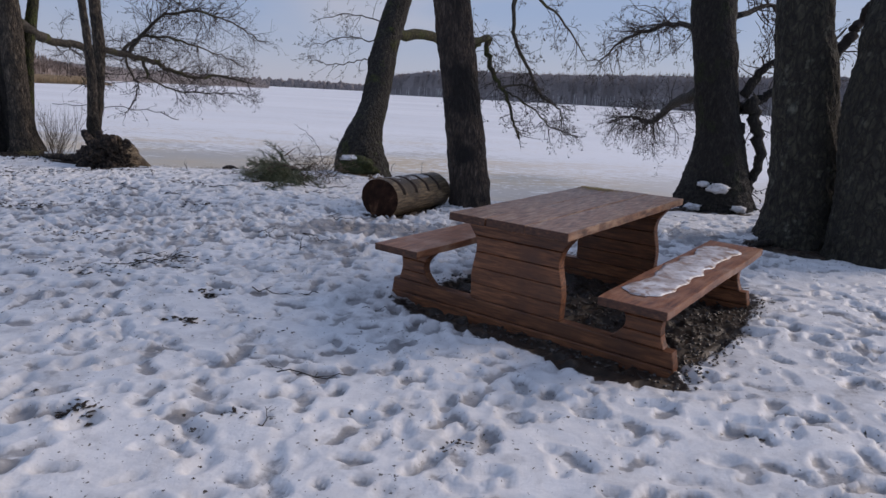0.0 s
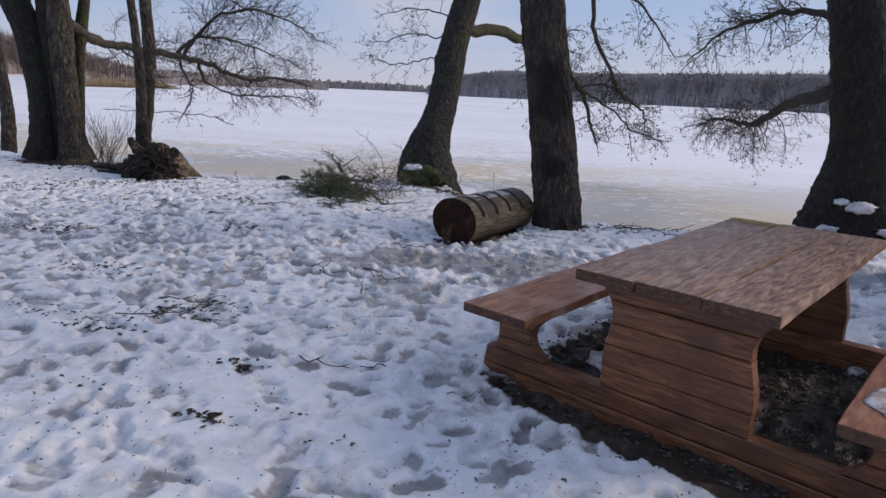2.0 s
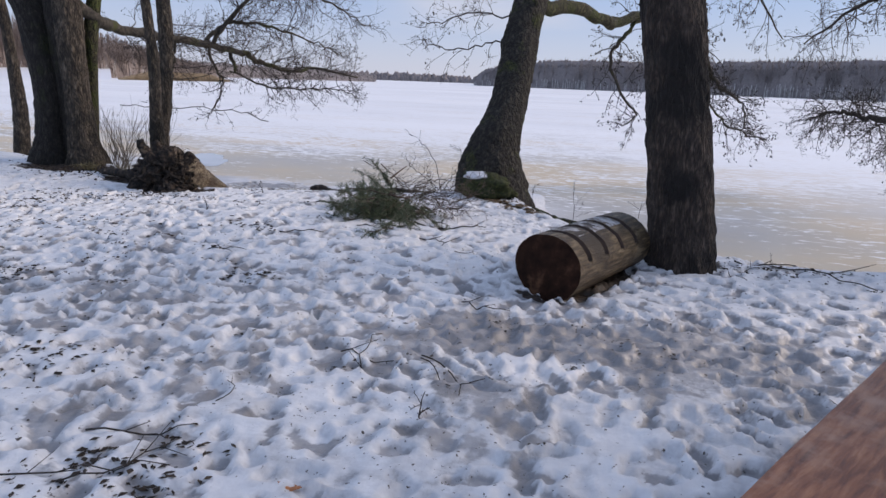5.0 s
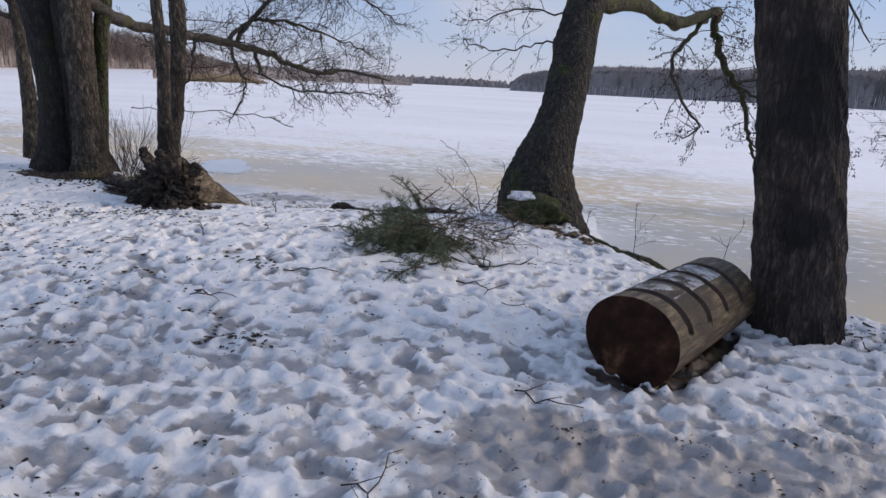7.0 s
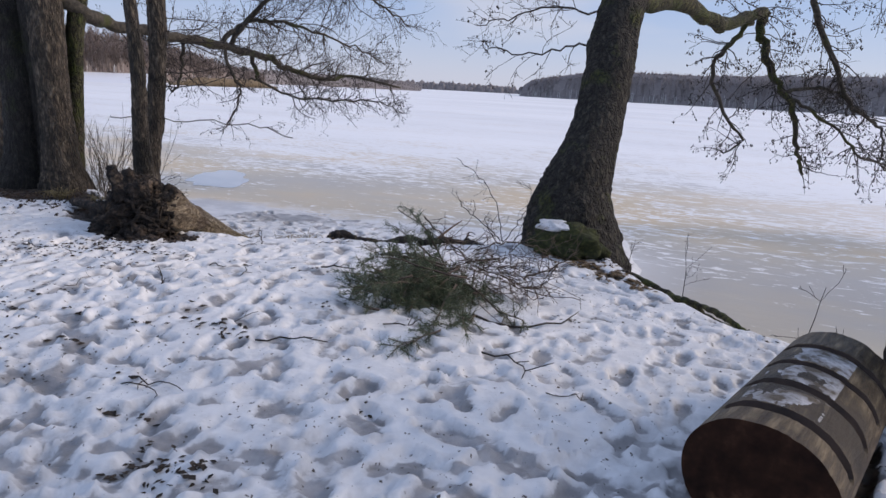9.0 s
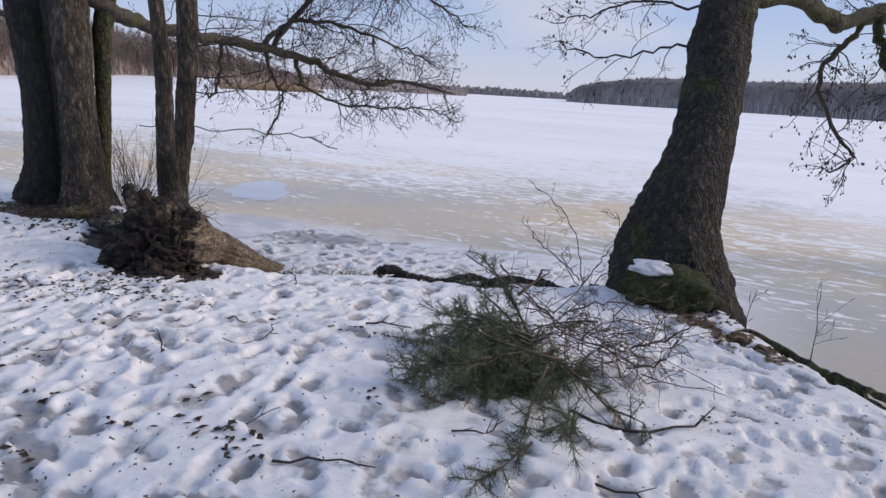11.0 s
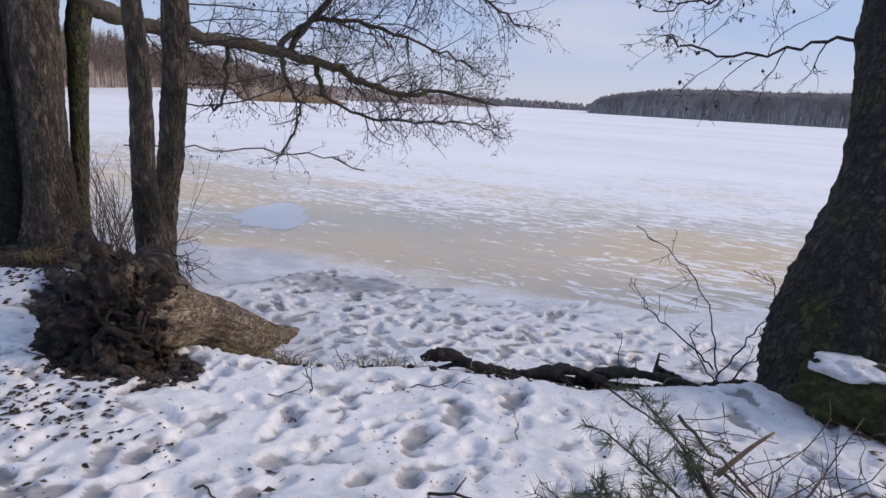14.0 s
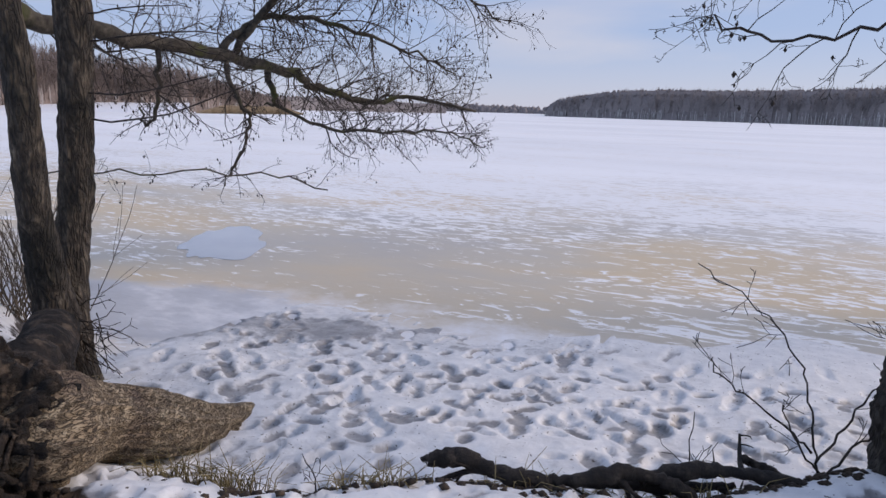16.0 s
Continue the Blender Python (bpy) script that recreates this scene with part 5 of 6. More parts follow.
def cluster_tree():
    root = empty("cluster_tree", "cluster of furrowed trunks with one long limb over the ice", "tree")
    trunks = (([(-9.72, 16.33, -0.4, 0.40), (-9.68, 16.33, 0.05, 0.33), (-9.62, 16.34, 0.5, 0.22), (-9.60, 16.35, 1.15, 0.205), (-9.68, 16.36, 1.73, 0.21), (-9.78, 16.38, 2.3, 0.225), (-9.98, 16.4, 2.8, 0.25), (-10.5, 16.5, 4.0, 0.2), (-11.2, 16.6, 6.5, 0.12), (-11.8, 16.6, 9.5, 0.04)], BARK_DARK, 41),
              ([(-9.40, 16.60, -0.4, 0.28), (-9.40, 16.58, 0.05, 0.25), (-9.38, 16.58, 0.6, 0.22), (-9.38, 16.58, 1.5, 0.22), (-9.42, 16.58, 2.3, 0.22), (-9.5, 16.6, 3.6, 0.17), (-9.5, 16.6, 6.5, 0.1), (-9.5, 16.6, 9.5, 0.04)], BARK_DARK, 44),
              ([(-8.96, 16.42, -0.4, 0.38), (-8.99, 16.43, 0.08, 0.30), (-9.05, 16.44, 0.35, 0.235), (-9.08, 16.45, 0.7, 0.205), (-9.10, 16.45, 1.18, 0.195), (-9.12, 16.45, 1.75, 0.20), (-9.12, 16.45, 2.3, 0.20), (-9.08, 16.4, 3.5, 0.16), (-9.0, 16.3, 7, 0.09), (-9.0, 16.3, 10, 0.03)], BARK_GREY, 42),
              ([(-9.36, 16.9, -0.5, 0.13), (-9.34, 16.9, 0.15, 0.092), (-9.29, 16.9, 0.65, 0.082), (-9.25, 16.9, 1.2, 0.09), (-9.20, 16.9, 1.8, 0.098), (-9.14, 16.9, 2.2, 0.115), (-8.95, 17.0, 3.4, 0.09), (-8.6, 17.1, 6, 0.05), (-8.4, 17.2, 8, 0.02)], BARK_MOSS, 43))
    for keys, mt, seed in trunks:
        trunk_mesh("trunk", keys, mt, root, seed, 0.30, 0.20, 4, 0.05)
    rng = np.random.RandomState(31)
    main, tw = Tubes(), Tubes()
    limb(main, rng, [(-9.1, 16.6, 2.5), (-9.06, 17.0, 2.31), (-9.2, 17.5, 2.22), (-9.0, 18.3, 2.15), (-8.86, 19.4, 2.08), (-8.69, 20.5, 1.92), (-8.57, 20.95, 1.78), (-8.26, 21.5, 1.64), (-7.9, 22.0, 1.72), (-7.04, 22.5, 1.55)], 0.105, 0.02, 84, 1.2, 2, 0.02, 0.35, 0.25, twig_tb=tw, dens=9)
    main.make("limb", LIMB, root)
    for pts, r0, n, ln, lift in (([(-8.84, 19.4, 2.05), (-8.69, 19.45, 1.62), (-8.6, 19.5, 1.39), (-8.78, 19.5, 0.93), (-9.0, 19.5, 0.62)], 0.032, 24, 0.5, 0.0),
                             ([(-8.87, 19.4, 2.1), (-8.71, 19.7, 2.46), (-8.33, 20.0, 2.54), (-7.87, 20.5, 2.44), (-7.37, 21.0, 2.25), (-6.9, 21.4, 2.0)], 0.045, 60, 1.0, 0.01),
                             ([(-8.89, 20.2, 1.97), (-8.78, 20.2, 1.61), (-8.96, 20.2, 1.56)], 0.045, 3, 0.3, 0.0),
                             ([(-8.78, 20.2, 1.56), (-8.31, 20.6, 1.3), (-7.72, 21.0, 1.25), (-7.17, 21.5, 1.29), (-6.7, 21.8, 1.1)], 0.026, 52, 0.65, 0.0),
                             ([(-8.85, 19.6, 2.1), (-8.3, 19.9, 2.9), (-7.6, 20.4, 3.2), (-6.9, 20.9, 3.0), (-6.3, 21.3, 2.6)], 0.045, 60, 1.05, 0.0),
                             ([(-9.2, 16.8, 3.0), (-8.9, 18.2, 3.5), (-8.4, 19.6, 3.6), (-7.8, 20.8, 3.2)], 0.06, 30, 1.1, 0.0),
                             ([(-8.95, 18.6, 2.1), (-9.2, 18.8, 1.6), (-9.5, 18.9, 1.3), (-9.6, 18.9, 1.5)], 0.03, 8, 0.5, 0.0),
                             ([(-9.0, 17.2, 0.95), (-8.6, 18.0, 0.9), (-8.2, 19.2, 0.85), (-7.9, 20.0, 0.6)], 0.007, 10, 0.5, 0.0)):
        b = Tubes()
        limb(b, rng, pts, r0, 0.01, n, ln, 2, lift, 0.35, 0.2, twig_tb=tw, dens=8.5)
        b.make("limb", LIMB, root)
    for keys, _, _ in trunks:
        crown(tw, rng, keys, 9, 1.8, 2, zmin=3.0)
    tagged(tw.make("twig_mass", TWIG, root), kind="stuff")
    thin = empty("thin_tree", "slender dark tree at the edge of the bank", "tree")
    kt = [(-11.78, 17.53, -0.5, 0.15), (-11.78, 17.53, -0.1, 0.145), (-11.66, 17.5, 0.7, 0.13), (-11.66, 17.45, 2.0, 0.09), (-11.75, 17.4, 3, 0.085), (-12.2, 17.2, 6, 0.04), (-12.4, 17.2, 7.5, 0.02)]
    trunk_mesh("trunk", kt, BARK_GREY, thin, 47, 0.4, 0.2, 4, 0.06, 24)
    tw = Tubes()
    crown(tw, rng, kt, 14, 1.3, 2, zmin=2.2)
    tagged(tw.make("twig_mass", TWIG, thin), kind="stuff")


cluster_tree()


def twin_tree():
    root = empty("twin_tree", "young tree with two grey furrowed stems behind the root plate", "tree")
    for keys, mt, seed in (([(-7.42, 16.28, -0.45, 0.18), (-7.40, 16.26, 0.1, 0.14), (-7.36, 16.20, 0.45, 0.112), (-7.25, 16.08, 0.95, 0.090), (-7.20, 16.05, 1.4, 0.078), (-7.19, 16.03, 1.77, 0.078), (-7.18, 15.99, 2.2, 0.068), (-7.25, 15.9, 4, 0.055), (-7.4, 15.9, 8, 0.02)], BARK_GREY, 51),
                           ([(-7.46, 16.36, -0.45, 0.18), (-7.47, 16.36, 0.1, 0.14), (-7.51, 16.44, 0.45, 0.112), (-7.50, 16.49, 0.75, 0.102), (-7.455, 16.5, 1.0, 0.100), (-7.40, 16.5, 1.4, 0.098), (-7.35, 16.5, 1.8, 0.098), (-7.33, 16.5, 2.05, 0.108), (-7.34, 16.5, 2.4, 0.10), (-7.45, 16.6, 4, 0.08), (-7.4, 16.7, 8, 0.02)], BARK_GREY, 52)):
        trunk_mesh("stem", keys, mt, root, seed, 0.25, 0.2, 3, 0.08, 56, 0.036)
    rng = np.random.RandomState(8)
    tw = Tubes()
    for z in (1.45, 1.6, 1.9, 2.05, 2.2):
        d = rng.uniform(-0.3, 1.0)
        grow(tw, rng, (-7.36, 16.5, z), (1.0, d, 0.05), rng.uniform(0.8, 1.6), 0.008, 2, 0.0, 0.2, 0.2, dens=4)
    for p in ((-7.5, 16.1, 3.2), (-7.27, 16.5, 3.4), (-7.25, 16.5, 4.2), (-7.5, 16.1, 4.5), (-7.2, 16.5, 5.2), (-7.52, 16.1, 5.6), (-7.17, 16.55, 6.2)):
        a = rng.uniform(0, 6.28)
        grow(tw, rng, p, (math.cos(a), math.sin(a), 0.5), 1.5, 0.03, 2, 0.02, 0.3, dens=3)
    tagged(tw.make("twig_mass", TWIG, root), kind="stuff")


twin_tree()


# ---- torn root plate with its fallen trunk ----
def root_plate():
    root = empty("root_plate", "torn-up root plate of dark earth with short fallen trunk", "stump")
    for c, s, seed, sub in ((Vector((-6.22, 15.08, 0.25)), (0.32, 0.27, 0.28), 7, 6), (Vector((-6.48, 15.02, 0.10)), (0.27, 0.22, 0.19), 3, 5), (Vector((-6.08, 14.93, 0.06)), (0.20, 0.16, 0.12), 9, 5), (Vector((-6.36, 15.2, 0.36)), (0.18, 0.16, 0.22), 5, 5), (Vector((-6.08, 15.22, 0.34)), (0.16, 0.15, 0.17), 11, 5), (Vector((-6.85, 15.55, 0.10)), (0.36, 0.26, 0.24), 13, 5)):
        bm = bmesh.new()
        bmesh.ops.create_icosphere(bm, subdivisions=sub, radius=1.0)
        for v in bm.verts:
            d = v.co.normalized()
            k = 1 + 0.55 * noise.noise(d * 1.7 + Vector((3, 1, seed))) + 0.26 * noise.noise(d * 4.0 + Vector((seed, 0, 0))) - 0.22 * abs(noise.noise(d * 7.0 + Vector((0, seed, 0)))) + 0.10 * noise.noise(d * 16 + Vector((seed, 2, 0)))
            v.co = Vector((d.x * s[0] * k, d.y * s[1] * k, d.z * s[2] * k)) + c
        part("earth_mass", bm, ROOT_EARTH, root, "", True)
    c, s = np.array((-6.27, 15.1, 0.20)), np.array((0.36, 0.27, 0.29))
    tb = Tubes()
    rng = np.random.RandomState(17)
    # torn roots that lie against the earth
    for _ in range(64):
        d = unit(rng.normal(0, 1, 3) * (1.0, 0.8, 0.8) + np.array((0, -0.4, 0.1)))
        tan = unit(np.cross(d, rng.normal(0, 1, 3)))
        pts = []
        for q in range(8):
            pts.append(c + d * s * rng.uniform(0.96, 1.10))
            d = unit(d + tan * rng.uniform(0.08, 0.20) + rng.normal(0, 0.06, 3))
        r = rng.uniform(0.008, 0.030)
        tb.line(pts, np.linspace(r, r * 0.35, 8), 6)
    for _ in range(46):
        d = unit(rng.normal(0, 1, 3) * (1.0, 0.8, 0.9))
        grow(tb, rng, c + d * s * rng.uniform(0.80, 1.0), unit(0.7 * d + rng.normal(0, 0.6, 3)), rng.uniform(0.06, 0.16), rng.uniform(0.006, 0.016), 1, -0.05, 0.6, 0, dens=5, rmin=0.002)
    for pts, r0, r1 in (([(-6.32, 15.15, 0.38), (-6.40, 15.14, 0.52), (-6.46, 15.12, 0.64)], 0.15, 0.055), ([(-6.12, 15.15, 0.40), (-6.10, 15.15, 0.52), (-6.13, 15.15, 0.58)], 0.10, 0.03),
                        ([(-6.35, 15.1, 0.20), (-6.60, 15.05, 0.20), (-6.80, 15.0, 0.16)], 0.10, 0.05), ([(-6.3, 15.15, 0.15), (-6.9, 15.4, 0.12), (-7.5, 15.55, 0.10), (-8.1, 15.8, 0.04)], 0.11, 0.06),
                        ([(-6.3, 15.3, 0.35), (-6.7, 15.7, 0.30), (-7.1, 16.0, 0.25), (-7.5, 16.3, 0.1)], 0.19, 0.16), ([(-6.1, 14.95, 0.1), (-5.9, 14.82, 0.07), (-5.6, 14.95, 0.02)], 0.10, 0.03),
                        ([(-6.2, 14.95, 0.2), (-6.16, 14.85, 0.09), (-6.05, 14.76, 0.02)], 0.09, 0.04), ([(-6.56, 15.3, 0.24), (-6.74, 15.3, 0.42), (-6.87, 15.3, 0.60)], 0.14, 0.07), ([(-6.5, 15.25, 0.3), (-6.75, 15.28, 0.31), (-6.92, 15.3, 0.34)], 0.08, 0.03)):
        cpts = catmull(pts, 8)
        cpts += rng.normal(0, 0.010, cpts.shape)
        tb.line(cpts, np.linspace(r0, r1, len(cpts)) * 0.75 * (1 + rng.normal(0, 0.08, len(cpts))), 12)
    tagged(tb.make("root_mass", ROOT_EARTH, root), kind="stuff")
    # fallen trunk running down to the ice
    k = catmull([(-6.16, 15.02, 0.28, 0.05), (-6.13, 15.08, 0.27, 0.20), (-6.08, 15.25, 0.23, 0.25), (-6.15, 15.5, 0.13, 0.19), (-6.18, 15.72, 0.02, 0.185), (-6.2, 15.95, -0.11, 0.175), (-6.22, 16.15, -0.21, 0.15), (-6.24, 16.35, -0.29, 0.115), (-6.26, 16.58, -0.36, 0.085), (-6.28, 16.72, -0.40, 0.065)], 14)
    n, sides = len(k), 110
    v, f = [], []
    for i, (x, y, z, r) in enumerate(k):
        for j in range(sides):
            th = 2 * math.pi * j / sides
            rr = r * (1 + 0.12 * noise.noise((2 * math.cos(th), 2 * math.sin(th), y * 1.5)) - 0.16 * (0.35 - abs(noise.noise((7 * math.cos(th) + 0.5 * y, 7 * math.sin(th), y * 2.2)))) + 0.05 * noise.noise((20 * math.cos(th), 20 * math.sin(th), y * 9)))
            v.append((x + rr * math.cos(th), y + 0.3 * rr * math.sin(th), z + 0.95 * rr * math.sin(th)))
    for i in range(n - 1):
        for j in range(sides):
            j2 = (j + 1) % sides
            f.append((i * sides + j, i * sides + j2, (i + 1) * sides + j2, (i + 1) * sides + j))
    f.append(tuple(range((n - 1) * sides, n * sides)))
    mesh_ob("fallen_trunk", v, f, FALLEN_BARK, root)


root_plate()


# ---- pine brushwood on the snow ----
def brush_pile():
    root = empty("brush_pile", "heap of cut pine boughs and bare twigs on the snow", "brushwood")
    rng = np.random.RandomState(77)
    z0 = gz(-3.0, 14.7)
    bare, nee = Tubes(), Tubes()
    nv, nf = [], []

    def needles(p, d, length):
        n = int(length * 330)
        for _ in range(n):
            t = rng.rand()
            b = p + d * length * t
            w = unit(d * rng.uniform(0.5, 1.2) + rng.normal(0, 0.75, 3))
            ln = rng.uniform(0.04, 0.075)
            side = unit(np.cross(w, rng.normal(0, 1, 3))) * 0.0016
            k = len(nv)
            nv.extend([b - side, b + side, b + w * ln + np.array((0, 0, -0.004))])
            nf.append((k, k + 1, k + 2))

    # green boughs, spread over the near half of the heap
    for _ in range(58):
        a = np.array((rng.normal(-2.84, 0.20), rng.normal(14.52, 0.22), z0 + 0.02 + 0.26 * rng.rand() ** 1.7))
        an = rng.normal(3.8, 0.8)
        d = unit(np.array((math.cos(an), math.sin(an), rng.uniform(-0.4, 0.16))))
        length = rng.uniform(0.30, 0.72)
        pts = [a]
        for i in range(6):
            d = unit(d + rng.normal(0, 0.14, 3) + np.array((0, 0, -0.03)))
            q = pts[-1] + d * length / 6
            q[2] = max(q[2], z0 + 0.02)
            q[0] = max(q[0], -3.28 - max(0.0, 14.75 - q[1]) - 0.06 * rng.rand())
            pts.append(q)
        bare.line(pts, np.linspace(0.008, 0.003, 7), 4)
        for i in range(1, 7):
            for _ in range(3):
                sd = unit((pts[i] - pts[i - 1]) * 6 + rng.normal(0, 0.45, 3) * 1.0)
                ln = rng.uniform(0.07, 0.16)
                bare.line([pts[i], pts[i] + sd * ln], [0.0028, 0.0016], 3)
                needles(pts[i], sd, ln)
    # bough that stands up
    for tip in ((-3.26, 14.86, 0.66), (-3.34, 14.8, 0.52), (-3.1, 14.85, 0.50), (-3.55, 14.35, 0.24), (-3.55, 14.1, 0.10), (-3.3, 14.5, 0.30), (-3.42, 14.05, 0.08)):
        c = catmull([(-2.85, 14.75, z0 + 0.1), ((-2.85 + tip[0]) / 2, (14.75 + tip[1]) / 2, tip[2] * 0.75), tip], 8)
        bare.line(c, np.linspace(0.009, 0.003, len(c)), 5)
        for i in range(6, len(c)):
            for _ in range(2):
                sd = unit((c[i] - c[i - 1]) * 8 + rng.normal(0, 0.5, 3))
                needles(c[i], sd, rng.uniform(0.05, 0.10))
    # tangle of bare twigs on the other half
    for _ in range(120):
        a = (rng.normal(-2.62, 0.24), rng.normal(14.83, 0.16), z0 + rng.uniform(0.02, 0.30))
        an = rng.normal(0.45, 1.0)
        grow(bare, rng, a, (math.cos(an), math.sin(an), rng.uniform(-0.3, 0.35)), rng.uniform(0.2, 0.46), rng.uniform(0.0025, 0.005), 1, -0.05, 0.75, 0.0, dens=6, rmin=0.0015)
    for pts, r in (([(-3.12, 14.85, 0.62), (-2.93, 14.8, 0.50), (-2.67, 14.8, 0.31), (-2.37, 14.85, 0.22), (-2.20, 14.80, 0.13), (-2.09, 14.85, 0.22)], 0.006), ([(-2.3, 14.84, 0.18), (-2.16, 14.9, 0.22), (-2.08, 14.95, 0.40)], 0.008), ([(-2.35, 15.05, 0.2), (-2.15, 15.1, 0.30), (-2.0, 15.2, 0.42)], 0.008),
                   ([(-3.35, 14.87, 0.64), (-3.0, 14.9, 0.45), (-2.7, 14.9, 0.3), (-2.35, 15.0, 0.12)], 0.004), ([(-2.7, 14.9, 0.4), (-2.45, 15.0, 0.48), (-2.2, 15.1, 0.42)], 0.006)):
        limb(bare, rng, pts, r, r * 0.4, 10, 0.35, 1, -0.02, 0.0, 0.2, bend=0.008)
    tagged(bare.make("twig_tangle", PINE_TWIG, root), kind="stuff")
    ob = mesh_ob("needle_mass", np.array(nv), nf, NEEDLES, root, smooth=False)
    tagged(ob, kind="stuff")
    stub = Tubes()
    c = catmull([(-2.98, 14.8, z0 + 0.36), (-2.9, 14.88, z0 + 0.44), (-2.84, 14.93, z0 + 0.49)], 4)
    stub.line(c, np.linspace(0.010, 0.004, len(c)), 8)
    tagged(stub.make("broken_stub", surface("fresh_wood", [(0.3, (0.09, 0.055, 0.035)), (0.7, (0.24, 0.155, 0.095))], 20), root), "split pale broken end")


brush_pile()


# ---- roots and litter along the broken edge of the bank ----
def bank_roots():
    rng = np.random.RandomState(55)
    for pts, r0, r1, label in (
            ([(-4.72, 16.08, 0.05), (-4.55, 16.13, 0.075), (-4.4, 16.15, 0.03), (-4.2, 16.2, 0.02), (-3.98, 16.30, 0.03)], 0.060, 0.05, "gnarled dark root along the bank edge"),
            ([(-4.1, 16.22, 0.03), (-3.9, 16.32, 0.075), (-3.75, 16.38, 0.05), (-3.62, 16.42, -0.02)], 0.055, 0.04, "gnarled dark root along the bank edge"),
            ([(-3.85, 16.42, 0.0), (-3.6, 16.52, 0.06), (-3.4, 16.62, 0.04), (-3.15, 16.75, -0.02), (-2.75, 16.95, -0.02)], 0.055, 0.04, "gnarled dark root along the bank edge"),
            ([(-3.42, 16.72, 0.06), (-3.34, 16.74, 0.02), (-3.2, 16.78, -0.05), (-2.95, 16.9, -0.08)], 0.035, 0.045, "gnarled dark root along the bank edge"),
            ([(-4.0, 16.36, -0.02), (-3.7, 16.5, -0.04), (-3.45, 16.66, -0.05)], 0.05, 0.03, "gnarled dark root along the bank edge"),
            ([(-1.9, 16.75, -0.05), (-1.6, 16.45, -0.03), (-1.3, 16.12, -0.04), (-1.05, 15.82, -0.06)], 0.055, 0.05, "mossy root at the foot of the leaning tree"),
            ([(-1.45, 16.35, -0.08), (-1.1, 15.95, -0.1), (-0.75, 15.55, -0.1), (-0.4, 15.35, -0.12)], 0.045, 0.05, "mossy root at the foot of the leaning tree"),
            ([(-1.2, 16.0, -0.02), (-0.95, 15.7, -0.0), (-0.72, 15.5, -0.06)], 0.04, 0.03, "mossy root at the foot of the leaning tree"),
            ([(3.2, 15.05, 0.1), (2.95, 14.7, 0.11), (2.6, 14.5, 0.08)], 0.05, 0.02, "dark root running out over the snow"),
            ([(3.75, 12.85, 0.13), (3.45, 12.55, 0.12), (3.25, 12.2, 0.07)], 0.06, 0.02, "dark root running out over the snow"),
            ([(4.3, 12.6, 0.13), (4.2, 12.1, 0.12), (4.1, 11.7, 0.07)], 0.07, 0.02, "dark root running out over the snow")):
        tb = Tubes()
        c = catmull(pts, 9) - np.array((0, 0, 0.030))
        c[1:-1] += 0.25 * (rng.normal(0, 0.012, c.shape)[1:-1] + rng.normal(0, 0.012, c.shape)[:-2])
        q = np.arange(len(c))
        tb.line(c, np.linspace(r0, r1, len(c)) * 0.64 * (1 + 0.22 * np.sin(q * 0.4 + r0 * 90) + rng.normal(0, 0.02, len(c))), 12)
        for _ in range(3):
            p = c[rng.randint(len(c))]
            grow(tb, rng, p, (rng.normal(), rng.normal() * 0.6, -0.1), rng.uniform(0.12, 0.3), r0 * 0.35, 1, -0.1, 0.4, 0.0, dens=5)
        mt = BARK_MOSS if "mossy" in label else ROOT_BARK
        tagged(tb.make("tree_root", mt), label, "root", "roots on the bank")
    # crumbled soil, dead leaves and dry grass on the edge
    tb, gr = Tubes(), Tubes()
    for _ in range(2600):
        x = rng.uniform(-5.4, -0.3)
        y = np.interp(x, BANK_X, BANK_Y) + rng.normal(-0.02, 0.10)
        if x > -2.5 and fractal(np.array(x), np.array(y), 0.9, 61, 3) < 0.42 and rng.rand() < 0.8:
            continue
        tb.knob((x, y, gz(x, y) + 0.004), rng.uniform(0.008, 0.03), rng.uniform(0.3, 0.8))
    for _ in range(700):
        x, y = rng.normal(-1.35, 0.35), 0
        y = 16.25 - 0.75 * (x + 1.35) + rng.normal(0, 0.16)
        tb.knob((x, y, gz(x, y) + 0.004), rng.uniform(0.008, 0.022), rng.uniform(0.25, 0.6))
    for _ in range(900):
        a, q = rng.uniform(0, 6.28), rng.rand() ** 0.5
        x, y = -6.05 + 0.6 * q * math.cos(a), 14.92 + 0.28 * q * math.sin(a)
        tb.knob((x, y, gz(x, y) + 0.004), rng.uniform(0.008, 0.03), rng.uniform(0.25, 0.8))
    for _ in range(900):
        x, y = rng.normal(-8.3, 0.7), rng.normal(15.9, 0.28)
        tb.knob((x, y, gz(x, y) + 0.004), rng.uniform(0.008, 0.028), rng.uniform(0.25, 0.8))
    tagged(tb.make("soil_crumbs", LITTER), "crumbled soil and dead leaves on the bank edge", "litter", kind="stuff")
